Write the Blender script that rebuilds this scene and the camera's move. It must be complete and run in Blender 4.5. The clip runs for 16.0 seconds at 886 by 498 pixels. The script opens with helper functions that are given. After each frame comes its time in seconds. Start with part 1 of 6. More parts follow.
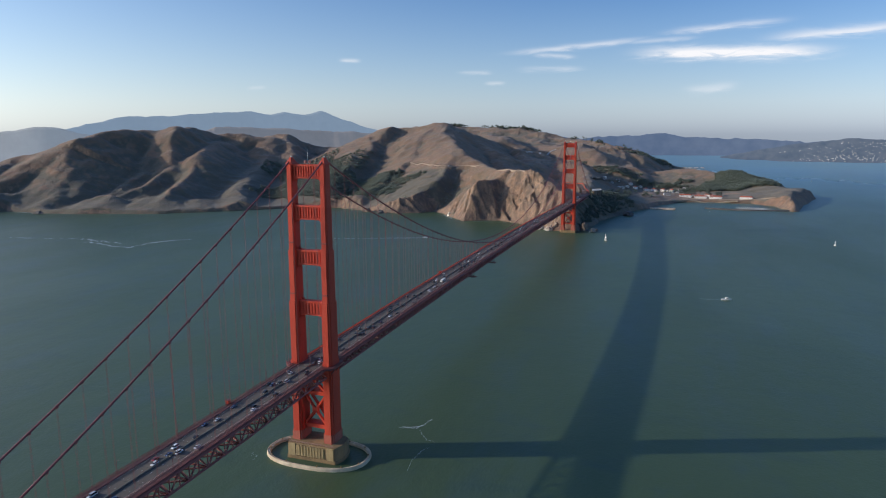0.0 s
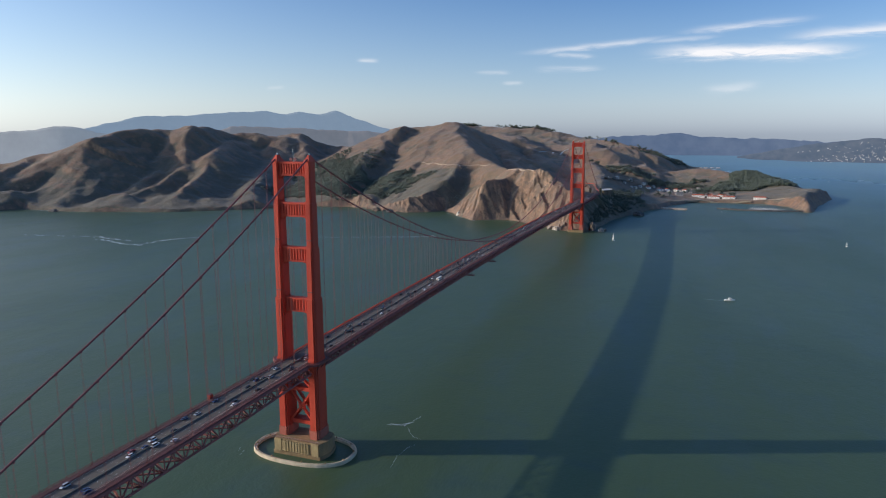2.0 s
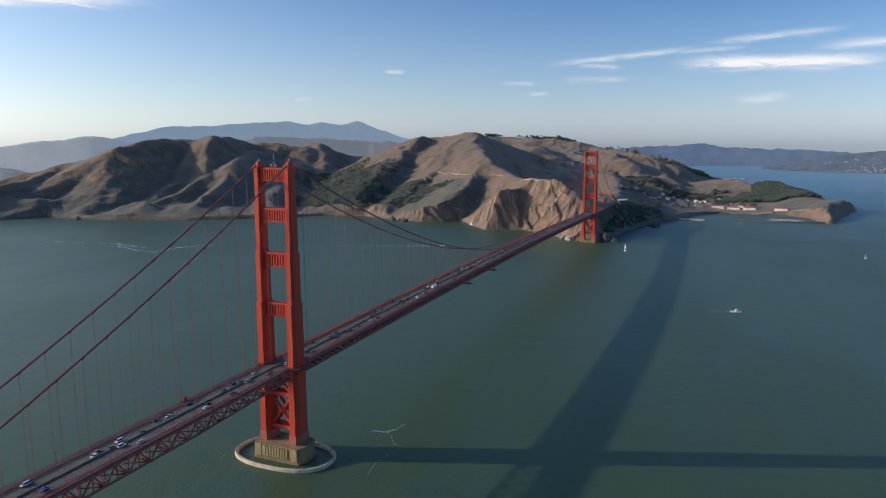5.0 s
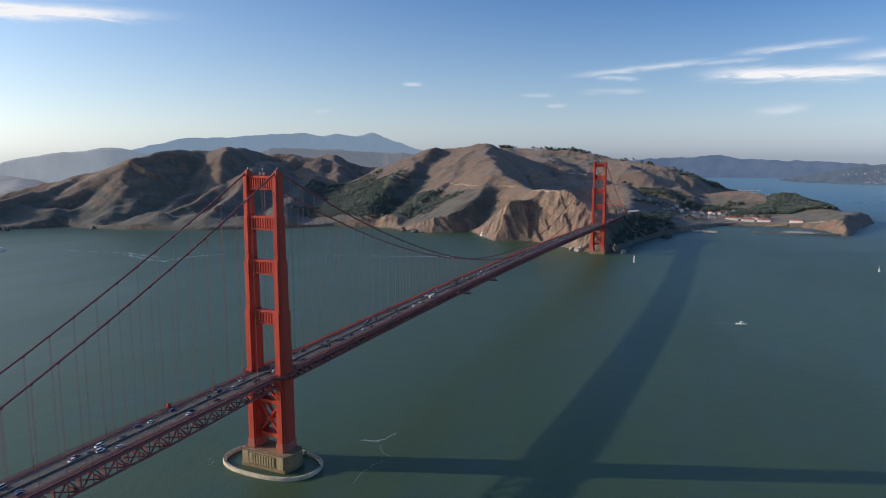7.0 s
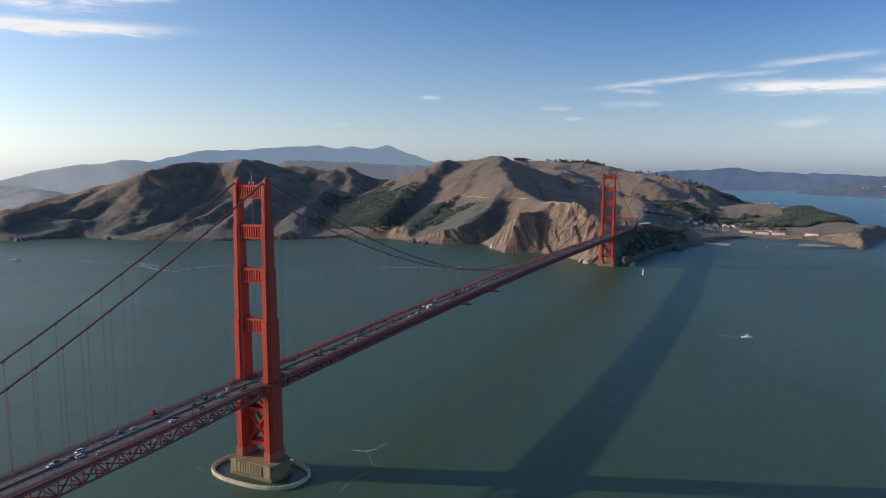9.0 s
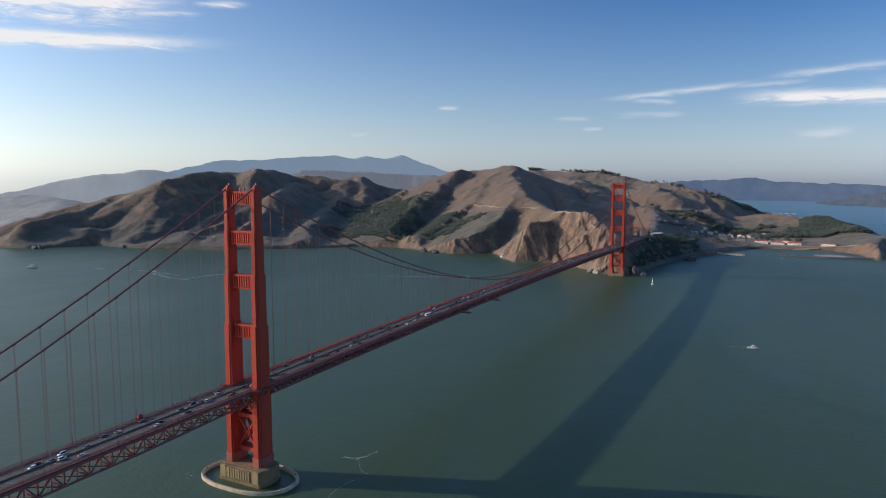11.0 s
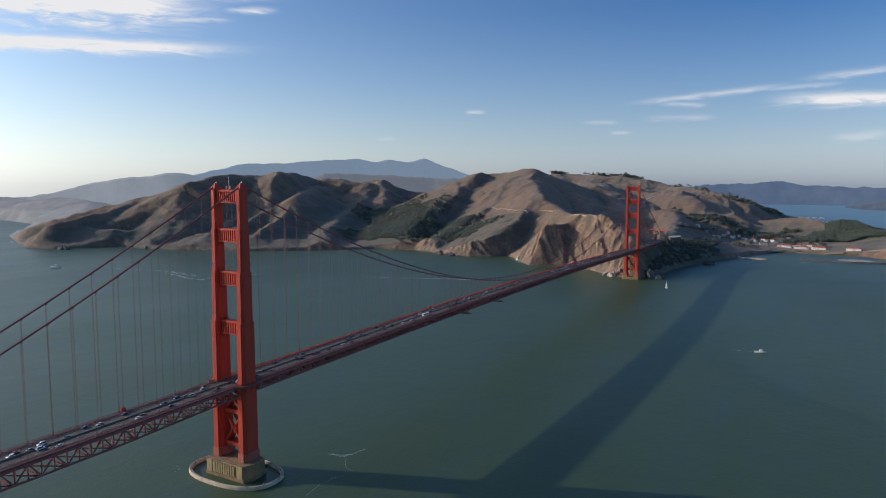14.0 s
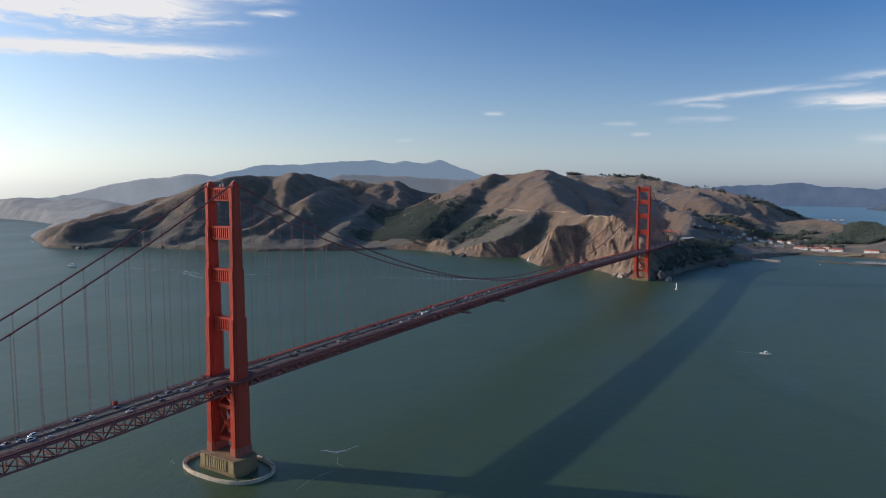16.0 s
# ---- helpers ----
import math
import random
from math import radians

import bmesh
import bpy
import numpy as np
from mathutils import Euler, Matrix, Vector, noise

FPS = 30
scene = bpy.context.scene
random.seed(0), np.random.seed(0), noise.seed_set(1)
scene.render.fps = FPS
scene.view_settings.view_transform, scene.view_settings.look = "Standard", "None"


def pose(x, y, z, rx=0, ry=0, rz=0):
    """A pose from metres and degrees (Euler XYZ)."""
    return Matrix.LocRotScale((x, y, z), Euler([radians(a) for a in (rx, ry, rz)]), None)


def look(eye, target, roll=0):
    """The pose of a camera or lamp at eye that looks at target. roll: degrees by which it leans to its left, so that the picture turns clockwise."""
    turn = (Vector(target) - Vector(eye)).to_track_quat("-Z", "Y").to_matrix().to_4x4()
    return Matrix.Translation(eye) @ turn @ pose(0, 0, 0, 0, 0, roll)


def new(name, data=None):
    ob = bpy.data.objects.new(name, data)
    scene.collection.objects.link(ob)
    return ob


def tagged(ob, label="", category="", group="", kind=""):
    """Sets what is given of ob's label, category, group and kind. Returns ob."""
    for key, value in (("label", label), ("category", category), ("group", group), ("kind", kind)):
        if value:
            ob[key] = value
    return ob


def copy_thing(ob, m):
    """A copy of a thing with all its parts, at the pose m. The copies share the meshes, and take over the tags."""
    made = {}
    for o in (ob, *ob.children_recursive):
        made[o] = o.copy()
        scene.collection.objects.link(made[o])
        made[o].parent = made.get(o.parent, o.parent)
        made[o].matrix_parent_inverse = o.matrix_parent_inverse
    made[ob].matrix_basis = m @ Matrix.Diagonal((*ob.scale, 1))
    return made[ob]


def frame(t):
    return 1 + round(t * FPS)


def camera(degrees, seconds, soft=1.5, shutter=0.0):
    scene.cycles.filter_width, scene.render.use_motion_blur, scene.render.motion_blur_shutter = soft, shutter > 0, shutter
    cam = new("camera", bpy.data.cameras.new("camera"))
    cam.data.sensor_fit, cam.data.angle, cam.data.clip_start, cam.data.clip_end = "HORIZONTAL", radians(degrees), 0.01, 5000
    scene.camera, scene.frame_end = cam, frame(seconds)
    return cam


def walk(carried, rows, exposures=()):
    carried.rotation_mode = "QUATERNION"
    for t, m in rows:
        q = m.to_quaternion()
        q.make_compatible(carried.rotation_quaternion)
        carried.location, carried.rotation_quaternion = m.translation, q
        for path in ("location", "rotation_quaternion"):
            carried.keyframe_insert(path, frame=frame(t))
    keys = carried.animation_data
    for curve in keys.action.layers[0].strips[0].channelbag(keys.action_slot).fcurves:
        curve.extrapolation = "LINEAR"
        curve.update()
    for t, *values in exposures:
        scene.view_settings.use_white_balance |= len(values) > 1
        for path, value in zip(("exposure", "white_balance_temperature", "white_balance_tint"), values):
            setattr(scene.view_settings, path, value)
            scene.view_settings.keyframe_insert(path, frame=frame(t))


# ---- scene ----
cam = camera(67.0, 16.0, 1.1)
# seconds, eye x y z, yaw to the left of the bridge's axis, pitch, roll
PATH = [
    (0, 256.42, -435.16, 244.36, 19.193, -9.627, -0.227),
    (0.5, 262.24, -433.46, 243.97, 19.600, -9.625, -0.216),
    (1, 267.98, -431.69, 243.55, 19.974, -9.619, -0.205),
    (1.5, 273.63, -429.84, 243.11, 20.308, -9.627, -0.194),
    (2, 279.21, -427.91, 242.65, 20.640, -9.636, -0.183),
    (2.5, 284.72, -425.92, 242.16, 20.982, -9.636, -0.171),
    (3, 290.16, -423.87, 241.66, 21.326, -9.590, -0.160),
    (3.5, 295.53, -421.75, 241.14, 21.698, -9.397, -0.149),
    (4, 300.85, -419.58, 240.61, 22.066, -9.190, -0.138),
    (6.5, 326.69, -408.08, 237.70, 23.902, -7.994, -0.083),
    (7, 331.74, -405.68, 237.08, 24.268, -7.750, -0.072),
    (7.5, 336.75, -403.26, 236.45, 24.643, -7.471, -0.061),
    (8, 341.75, -400.82, 235.82, 24.988, -7.215, -0.050),
    (8.5, 346.72, -398.37, 235.17, 25.371, -6.957, -0.039),
    (9, 351.67, -395.91, 234.52, 25.736, -6.674, -0.028),
    (9.5, 356.62, -393.44, 233.87, 26.108, -6.429, -0.016),
    (10, 361.55, -390.98, 233.20, 26.483, -6.169, -0.005),
    (12.5, 386.22, -378.82, 229.87, 28.359, -5.543, 0.050),
    (13, 391.19, -376.45, 229.21, 28.730, -5.533, 0.061),
    (13.5, 396.18, -374.12, 228.54, 29.107, -5.503, 0.072),
    (14, 401.19, -371.82, 227.88, 29.491, -5.480, 0.083),
    (14.5, 406.23, -369.56, 227.23, 29.899, -5.447, 0.094),
    (15, 411.31, -367.35, 226.58, 30.270, -5.410, 0.105),
    (15.5, 416.42, -365.19, 225.94, 30.665, -5.374, 0.116),
    (16, 421.57, -363.09, 225.31, 31.051, -5.348, 0.127),
]


def flown(x, y, z, yaw, pitch, roll):
    return pose(x, y, z, 0, 0, yaw) @ pose(0, 0, 0, 90 + pitch) @ pose(0, 0, 0, 0, 0, roll)


walk(cam, [(t, flown(*row)) for t, *row in PATH], [(0.0, 0.36), (8.0, 0.27), (16.0, 0.14)])

# ---------------------------------------------------------------- sky and sun
SUN_TO = Vector((-0.936, -0.352, 0.319)).normalized()
SUN_EL = math.asin(SUN_TO.z)
SUN_AZ = math.atan2(SUN_TO.x, SUN_TO.y) % (2 * math.pi)


# thin streaks of cloud: azimuth and height of the middle, half length, half thickness (degrees), tilt, strength
CLOUDS = [
    (3.4, 6.15, 6.2, 0.46, -2.0, 1.5), (-8.2, 7.05, 5.2, 0.22, 4.5, 0.55), (2.8, 8.05, 4.0, 0.26, 3.0, 0.55), (11.5, 7.2, 5.2, 0.36, 1.5, 0.8),
    (-10.0, 6.35, 1.6, 0.18, -4.0, 0.5), (-10.3, 5.3, 2.4, 0.22, 0.0, 0.4), (-26.8, 6.08, 0.8, 0.16, 0.0, 0.5), (-34.3, 3.82, 0.7, 0.14, 5.0, 0.3),
    (-16.5, 5.12, 1.3, 0.16, 0.0, 0.3), (-14.8, 4.25, 0.8, 0.14, 0.0, 0.4), (2.1, 3.55, 1.9, 0.36, 5.0, 0.35), (-1.8, 7.3, 2.6, 0.18, 2.0, 0.35),
    (-62.5, 13.2, 12.0, 1.35, 2.0, 2.8), (-62.0, 9.95, 13.5, 0.46, 2.5, 2.3), (-45.2, 13.6, 1.9, 0.25, 4.0, 0.8), (-49.5, 12.6, 2.6, 0.2, 4.0, 0.8), (-50.0, 14.6, 6.0, 0.5, 2.0, 0.7),
]


def make_world():
    w = bpy.data.worlds.new("sky")
    w.use_nodes = True
    scene.world = w
    nt = w.node_tree
    nt.nodes.clear()
    out = nt.nodes.new("ShaderNodeOutputWorld")
    bg = nt.nodes.new("ShaderNodeBackground")
    sky = nt.nodes.new("ShaderNodeTexSky")
    sky.sky_type = "NISHITA"
    sky.sun_disc = False
    sky.sun_elevation = SUN_EL
    sky.sun_rotation = SUN_AZ
    sky.altitude = 60
    sky.air_density = 1.0
    sky.dust_density = 0.5
    sky.ozone_density = 3.0
    bg.inputs["Strength"].default_value = 0.13

    def calc(op, a, b=0.0, c=None):
        n = nt.nodes.new("ShaderNodeMath")
        n.operation = op
        for sock, v in zip(n.inputs, (a, b) if c is None else (a, b, c)):
            if isinstance(v, bpy.types.NodeSocket):
                nt.links.new(v, sock)
            else:
                sock.default_value = v
        return n.outputs[0]

    tc = nt.nodes.new("ShaderNodeTexCoord")
    sep = nt.nodes.new("ShaderNodeSeparateXYZ")
    nt.links.new(tc.outputs["Generated"], sep.inputs[0])
    az = calc("MULTIPLY", calc("ARCTAN2", sep.outputs[0], sep.outputs[1]), 57.2958)
    el = calc("MULTIPLY", calc("ARCSINE", sep.outputs[2]), 57.2958)
    at = nt.nodes.new("ShaderNodeCombineXYZ")
    nt.links.new(calc("MULTIPLY", az, 0.30), at.inputs[0])
    nt.links.new(calc("MULTIPLY", el, 1.7), at.inputs[1])
    tex = nt.nodes.new("ShaderNodeTexNoise")
    tex.inputs["Scale"].default_value, tex.inputs["Detail"].default_value, tex.inputs["Roughness"].default_value = 1.0, 7, 0.6
    tex.inputs["Distortion"].default_value = 0.8
    nt.links.new(at.outputs[0], tex.inputs["Vector"])
    wisp = calc("SUBTRACT", tex.outputs["Fac"], 0.5)
    cover = None
    for a0, e0, length, thick, tilt, strength in CLOUDS:
        c, s = math.cos(radians(tilt)), math.sin(radians(tilt))
        da, de = calc("SUBTRACT", az, a0), calc("SUBTRACT", el, e0)
        u = calc("DIVIDE", calc("ADD", calc("MULTIPLY", da, c), calc("MULTIPLY", de, s)), length)
        v = calc("DIVIDE", calc("SUBTRACT", calc("MULTIPLY", de, c), calc("MULTIPLY", da, s)), thick)
        v = calc("ADD", v, calc("MULTIPLY", wisp, 2.2))
        r = calc("ADD", calc("MULTIPLY", calc("MULTIPLY", u, u), calc("MULTIPLY", u, u)), calc("MULTIPLY", v, v))
        g = calc("MULTIPLY", calc("EXPONENT", calc("MULTIPLY", r, -1.3)), strength)
        cover = g if cover is None else calc("MAXIMUM", cover, g)
    cover = calc("MULTIPLY", cover, calc("ADD", 0.75, calc("MULTIPLY", wisp, 1.8)))
    clamp = nt.nodes.new("ShaderNodeClamp")
    nt.links.new(cover, clamp.inputs[0])
    tint = nt.nodes.new("ShaderNodeMix")
    tint.data_type, tint.blend_type = "RGBA", "MULTIPLY"
    tint.inputs[0].default_value = 1.0
    nt.links.new(sky.outputs[0], tint.inputs[6])
    tint.inputs[7].default_value = (*SKY_TINT, 1)
    grey = nt.nodes.new("ShaderNodeRGBToBW")
    nt.links.new(tint.outputs[2], grey.inputs[0])
    pale = nt.nodes.new("ShaderNodeCombineColor")
    # the haze near the horizon is cream towards the sun and grey blue away from it
    turn = calc("MINIMUM", calc("MAXIMUM", calc("DIVIDE", calc("ADD", az, 62.0), 50.0), 0.0), 1.0)
    for k, (v0, v1) in enumerate(((0.97, 0.63), (1.01, 0.74), (1.0, 0.93))):
        nt.links.new(calc("MULTIPLY", grey.outputs[0], calc("ADD", v0, calc("MULTIPLY", turn, v1 - v0))), pale.inputs[k])
    low = calc("ADD", 0.24, calc("MULTIPLY", calc("EXPONENT", calc("MULTIPLY", calc("MAXIMUM", el, 0.0), -0.2)), 0.65))
    away = calc("MULTIPLY", calc("MINIMUM", calc("MAXIMUM", calc("DIVIDE", calc("SUBTRACT", az, 25.0), 40.0), 0.0), 1.0), calc("MINIMUM", calc("MAXIMUM", calc("DIVIDE", calc("SUBTRACT", 175.0, az), 40.0), 0.0), 1.0))
    low = calc("MULTIPLY", low, calc("SUBTRACT", 1.0, calc("MULTIPLY", away, 0.85)))
    veil = nt.nodes.new("ShaderNodeMix")
    veil.data_type = "RGBA"
    nt.links.new(low, veil.inputs[0])
    nt.links.new(tint.outputs[2], veil.inputs[6])
    nt.links.new(pale.outputs[0], veil.inputs[7])
    # the blue deepens away from the sun and towards the zenith
    high = calc("MINIMUM", calc("MAXIMUM", calc("DIVIDE", calc("SUBTRACT", el, 2.5), 11.5), 0.0), 1.0)
    aside = calc("ABSOLUTE", calc("WRAP", calc("ADD", az, 110.6), 180.0, -180.0))
    off = calc("MINIMUM", calc("MAXIMUM", calc("DIVIDE", calc("SUBTRACT", aside, 30.6), 78.0), 0.0), 1.0)
    deep = nt.nodes.new("ShaderNodeMix")
    deep.data_type, deep.blend_type = "RGBA", "MULTIPLY"
    nt.links.new(calc("MULTIPLY", high, off), deep.inputs[0])
    nt.links.new(veil.outputs[2], deep.inputs[6])
    deep.inputs[7].default_value = (0.34, 0.58, 0.82, 1)
    # thin sea haze scatters the light round the sun
    dot = nt.nodes.new("ShaderNodeVectorMath")
    dot.operation = "DOT_PRODUCT"
    nt.links.new(tc.outputs["Generated"], dot.inputs[0])
    dot.inputs[1].default_value = SUN_TO
    halo = calc("ADD", 1.0, calc("MULTIPLY", calc("EXPONENT", calc("MULTIPLY", calc("SUBTRACT", dot.outputs["Value"], 1.0), 7.0)), 1.2))
    glow = nt.nodes.new("ShaderNodeMix")
    glow.data_type, glow.blend_type = "RGBA", "MULTIPLY"
    glow.inputs[0].default_value = 1.0
    nt.links.new(deep.outputs[2], glow.inputs[6])
    nt.links.new(halo, glow.inputs[7])
    mix = nt.nodes.new("ShaderNodeMix")
    mix.data_type = "RGBA"
    nt.links.new(clamp.outputs[0], mix.inputs[0])
    nt.links.new(glow.outputs[2], mix.inputs[6])
    mix.inputs[7].default_value = (5.7, 5.7, 5.9, 1)
    nt.links.new(mix.outputs[2], bg.inputs["Color"])
    nt.links.new(bg.outputs[0], out.inputs["Surface"])
    return nt, sky, bg


SKY_TINT = (0.92, 1.0, 1.15)
WORLD, SKY, BG = make_world()
lamp = bpy.data.lights.new("sun", "SUN")
lamp.energy, lamp.angle, lamp.color = 2.7, radians(0.7), (1.0, 0.885, 0.76)
sun = new("sun", lamp)
sun.matrix_world = look((0, 0, 900), Vector((0, 0, 900)) - SUN_TO)


# ---------------------------------------------------------------- materials
class Nodes:
    """A principled material with short-hands for its nodes."""

    def __init__(self, name, rough=0.6, metal=0.0):
        self.m = bpy.data.materials.new(name)
        self.m.use_nodes = True
        self.t = self.m.node_tree
        self.p = self.t.nodes["Principled BSDF"]
        self.p.inputs["Roughness"].default_value = rough
        self.p.inputs["Metallic"].default_value = metal
        self._where = None


    def link(self, a, b):
        self.t.links.new(a, b)

    def where(self):
        if self._where is None:
            self._where = self.t.nodes.new("ShaderNodeNewGeometry")
        return self._where.outputs["Position"]

    def noise(self, scale, detail=4, rough=0.55, stretch=(1, 1, 1), local=False):
        n = self.t.nodes.new("ShaderNodeTexNoise")
        n.inputs["Scale"].default_value = scale
        n.inputs["Detail"].default_value = detail
        n.inputs["Roughness"].default_value = rough
        mp = self.t.nodes.new("ShaderNodeMapping")
        mp.inputs["Scale"].default_value = stretch
        if local:
            tc = self.t.nodes.new("ShaderNodeTexCoord")
            self.link(tc.outputs["Object"], mp.inputs["Vector"])
        else:
            self.link(self.where(), mp.inputs["Vector"])
        self.link(mp.outputs[0], n.inputs["Vector"])
        return n.outputs["Fac"]

    def ramp(self, fac, *stops):
        r = self.t.nodes.new("ShaderNodeValToRGB")
        e = r.color_ramp.elements
        while len(e) < len(stops):
            e.new(0.5)
        for el, (at, col) in zip(e, stops):
            el.position = at
            el.color = (*col, 1) if isinstance(col, tuple) else (col, col, col, 1)
        self.link(fac, r.inputs[0])
        return r.outputs[0]

    def mix(self, fac, a, b, blend="MIX"):
        n = self.t.nodes.new("ShaderNodeMix")
        n.data_type, n.blend_type = "RGBA", blend
        for sock, v in ((n.inputs[0], fac), (n.inputs[6], a), (n.inputs[7], b)):
            if isinstance(v, bpy.types.NodeSocket):
                self.link(v, sock)
            elif isinstance(v, tuple):
                sock.default_value = (*v, 1)
            else:
                sock.default_value = v
        return n.outputs[2]

    def math(self, op, a, b=0.0, clamp=False):
        n = self.t.nodes.new("ShaderNodeMath")
        n.operation, n.use_clamp = op, clamp
        for sock, v in ((n.inputs[0], a), (n.inputs[1], b)):
            if isinstance(v, bpy.types.NodeSocket):
                self.link(v, sock)
            else:
                sock.default_value = v
        return n.outputs[0]

    def attr(self, name):
        n = self.t.nodes.new("ShaderNodeAttribute")
        n.attribute_name = name
        return n.outputs["Fac"]

    def random(self):
        return self.t.nodes.new("ShaderNodeObjectInfo").outputs["Random"]

    def color(self, sock):
        if isinstance(sock, tuple):
            self.p.inputs["Base Color"].default_value = (*sock, 1)
        else:
            self.link(sock, self.p.inputs["Base Color"])
        return self

    def rough(self, sock):
        self.link(sock, self.p.inputs["Roughness"])
        return self

    def bump(self, height, strength=0.3, distance=0.1):
        n = self.t.nodes.new("ShaderNodeBump")
        n.inputs["Strength"].default_value = strength
        n.inputs["Distance"].default_value = distance
        self.link(height, n.inputs["Height"])
        self.link(n.outputs[0], self.p.inputs["Normal"])
        return self


def worn(name, base, dark, scale=0.6, rough=0.6, metal=0.0, streak=(1, 1, 1), spread=(0.3, 0.75), grain=0.0):
    """Two tones by noise at two scales, with fine relief."""
    n = Nodes(name, rough, metal)
    big = n.noise(scale, 5, 0.6, streak)
    fine = n.noise(scale * 9, 3, 0.6)
    c = n.mix(n.ramp(big, (spread[0], 0.0), (spread[1], 1.0)), dark, base)
    c = n.mix(n.math("MULTIPLY", fine, 0.35), c, dark)
    n.color(c)
    n.rough(n.ramp(fine, (0.3, max(rough - 0.12, 0.02)), (0.7, min(rough + 0.12, 1.0))))
    if grain:
        n.bump(fine, 0.4, grain)
    return n.m


def plain(name, color, rough=0.5, metal=0.0):
    return Nodes(name, rough, metal).color(color).m


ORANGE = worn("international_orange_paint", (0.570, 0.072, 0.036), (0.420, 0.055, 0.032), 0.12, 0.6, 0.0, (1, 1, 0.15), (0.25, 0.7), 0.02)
# darker copy of the orange, with the deck's shaded side in its colour
ORANGE_DARK = worn("shaded_orange_steel", (0.225, 0.060, 0.052), (0.150, 0.044, 0.040), 0.3, 0.6)
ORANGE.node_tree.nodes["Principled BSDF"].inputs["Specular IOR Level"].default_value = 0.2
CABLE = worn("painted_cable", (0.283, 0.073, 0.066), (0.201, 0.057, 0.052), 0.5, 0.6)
# the truss's copy of the orange, with the underside's shade in its colour
TRUSS = worn("shaded_truss_paint", (0.340, 0.098, 0.086), (0.235, 0.074, 0.068), 0.3, 0.65)
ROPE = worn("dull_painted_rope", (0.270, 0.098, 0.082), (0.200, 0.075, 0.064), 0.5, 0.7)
CONCRETE = worn("stained_concrete", (0.345, 0.225, 0.105), (0.175, 0.120, 0.058), 0.16, 0.85, 0, (1, 1, 0.3), (0.3, 0.7), 0.05)
FENDER = worn("pale_fender_concrete", (0.750, 0.613, 0.425), (0.425, 0.338, 0.225), 0.15, 0.85, 0, (1, 1, 0.5), (0.3, 0.7), 0.06)
FLUTE = worn("weathered_yellow_concrete", (0.500, 0.360, 0.165), (0.250, 0.185, 0.090), 0.3, 0.85, 0, (1, 1, 0.3))
# pale pink that carries the light on the east kerb rail's top
RAIL_PALE = worn("pale_pink_rail", (0.42, 0.27, 0.22), (0.30, 0.18, 0.15), 0.5, 0.6)
PAINTED_CONCRETE = worn("painted_pedestal_concrete", (0.48, 0.13, 0.08), (0.36, 0.09, 0.055), 0.2, 0.75, 0, (1, 1, 0.3))
ASPHALT = worn("worn_asphalt", (0.134, 0.110, 0.084), (0.092, 0.078, 0.064), 0.25, 0.85, 0, (1, 0.05, 1), (0.3, 0.7), 0.01)
SIDEWALK = worn("sidewalk_concrete", (0.17, 0.080, 0.064), (0.115, 0.058, 0.050), 0.3, 0.85)
LINE = plain("road_paint", (0.62, 0.60, 0.55), 0.7)
BARRIER = worn("barrier_concrete", (0.20, 0.18, 0.13), (0.12, 0.11, 0.09), 0.8, 0.8)
GLASS = plain("dark_vehicle_glass", (0.012, 0.014, 0.016), 0.06)
RUBBER = plain("tyre_rubber", (0.02, 0.02, 0.02), 0.85)
CHROME = plain("chrome", (0.6, 0.6, 0.6), 0.2, 1.0)
HEADLIGHT = plain("lamp_lens", (0.75, 0.75, 0.7), 0.1)
TAIL = plain("tail_lamp", (0.30, 0.02, 0.015), 0.2)
WHITE = worn("white_paint", (0.86, 0.82, 0.74), (0.74, 0.70, 0.63), 0.5, 0.5)
CREAM = worn("cream_wall", (0.66, 0.60, 0.50), (0.50, 0.45, 0.37), 0.2, 0.8)
ROOF_RED = worn("red_roof", (0.46, 0.115, 0.060), (0.34, 0.085, 0.05), 0.3, 0.8)
ROOF_GREY = worn("grey_roof", (0.22, 0.21, 0.20), (0.14, 0.135, 0.13), 0.3, 0.8)
ROOF_LIGHT = worn("pale_roof", (0.55, 0.52, 0.47), (0.40, 0.38, 0.35), 0.3, 0.8)
DARK_GLASS = plain("window_glass", (0.03, 0.035, 0.04), 0.08)
WOOD = worn("weathered_planks", (0.24, 0.21, 0.17), (0.15, 0.13, 0.11), 0.5, 0.85)
BARK = worn("bark", (0.10, 0.075, 0.055), (0.06, 0.045, 0.035), 1.0, 0.9)
SAIL = worn("white_sailcloth", (0.82, 0.81, 0.78), (0.72, 0.71, 0.68), 0.3, 0.7)
HULL_DARK = worn("dark_hull", (0.05, 0.055, 0.065), (0.03, 0.03, 0.035), 0.4, 0.4)


def leafy(name, light, dark):
    n = Nodes(name, 0.75)
    geo = n.t.nodes.new("ShaderNodeNewGeometry")
    c = n.mix(geo.outputs["Random Per Island"], dark, light)
    n.color(n.mix(n.math("MULTIPLY", n.noise(0.05, 3), 0.7), c, dark))
    # bluish sheen added to soften the crowns' shade, as haze would
    n.p.inputs["Sheen Weight"].default_value = 0.12
    n.p.inputs["Sheen Roughness"].default_value = 0.6
    n.p.inputs["Sheen Tint"].default_value = (0.74, 0.84, 1.0, 1)
    return n.m


LEAF = leafy("dark_evergreen_leaves", (0.093, 0.112, 0.066), (0.070, 0.086, 0.055))
SCRUB = leafy("coastal_scrub", (0.127, 0.144, 0.089), (0.105, 0.122, 0.077))


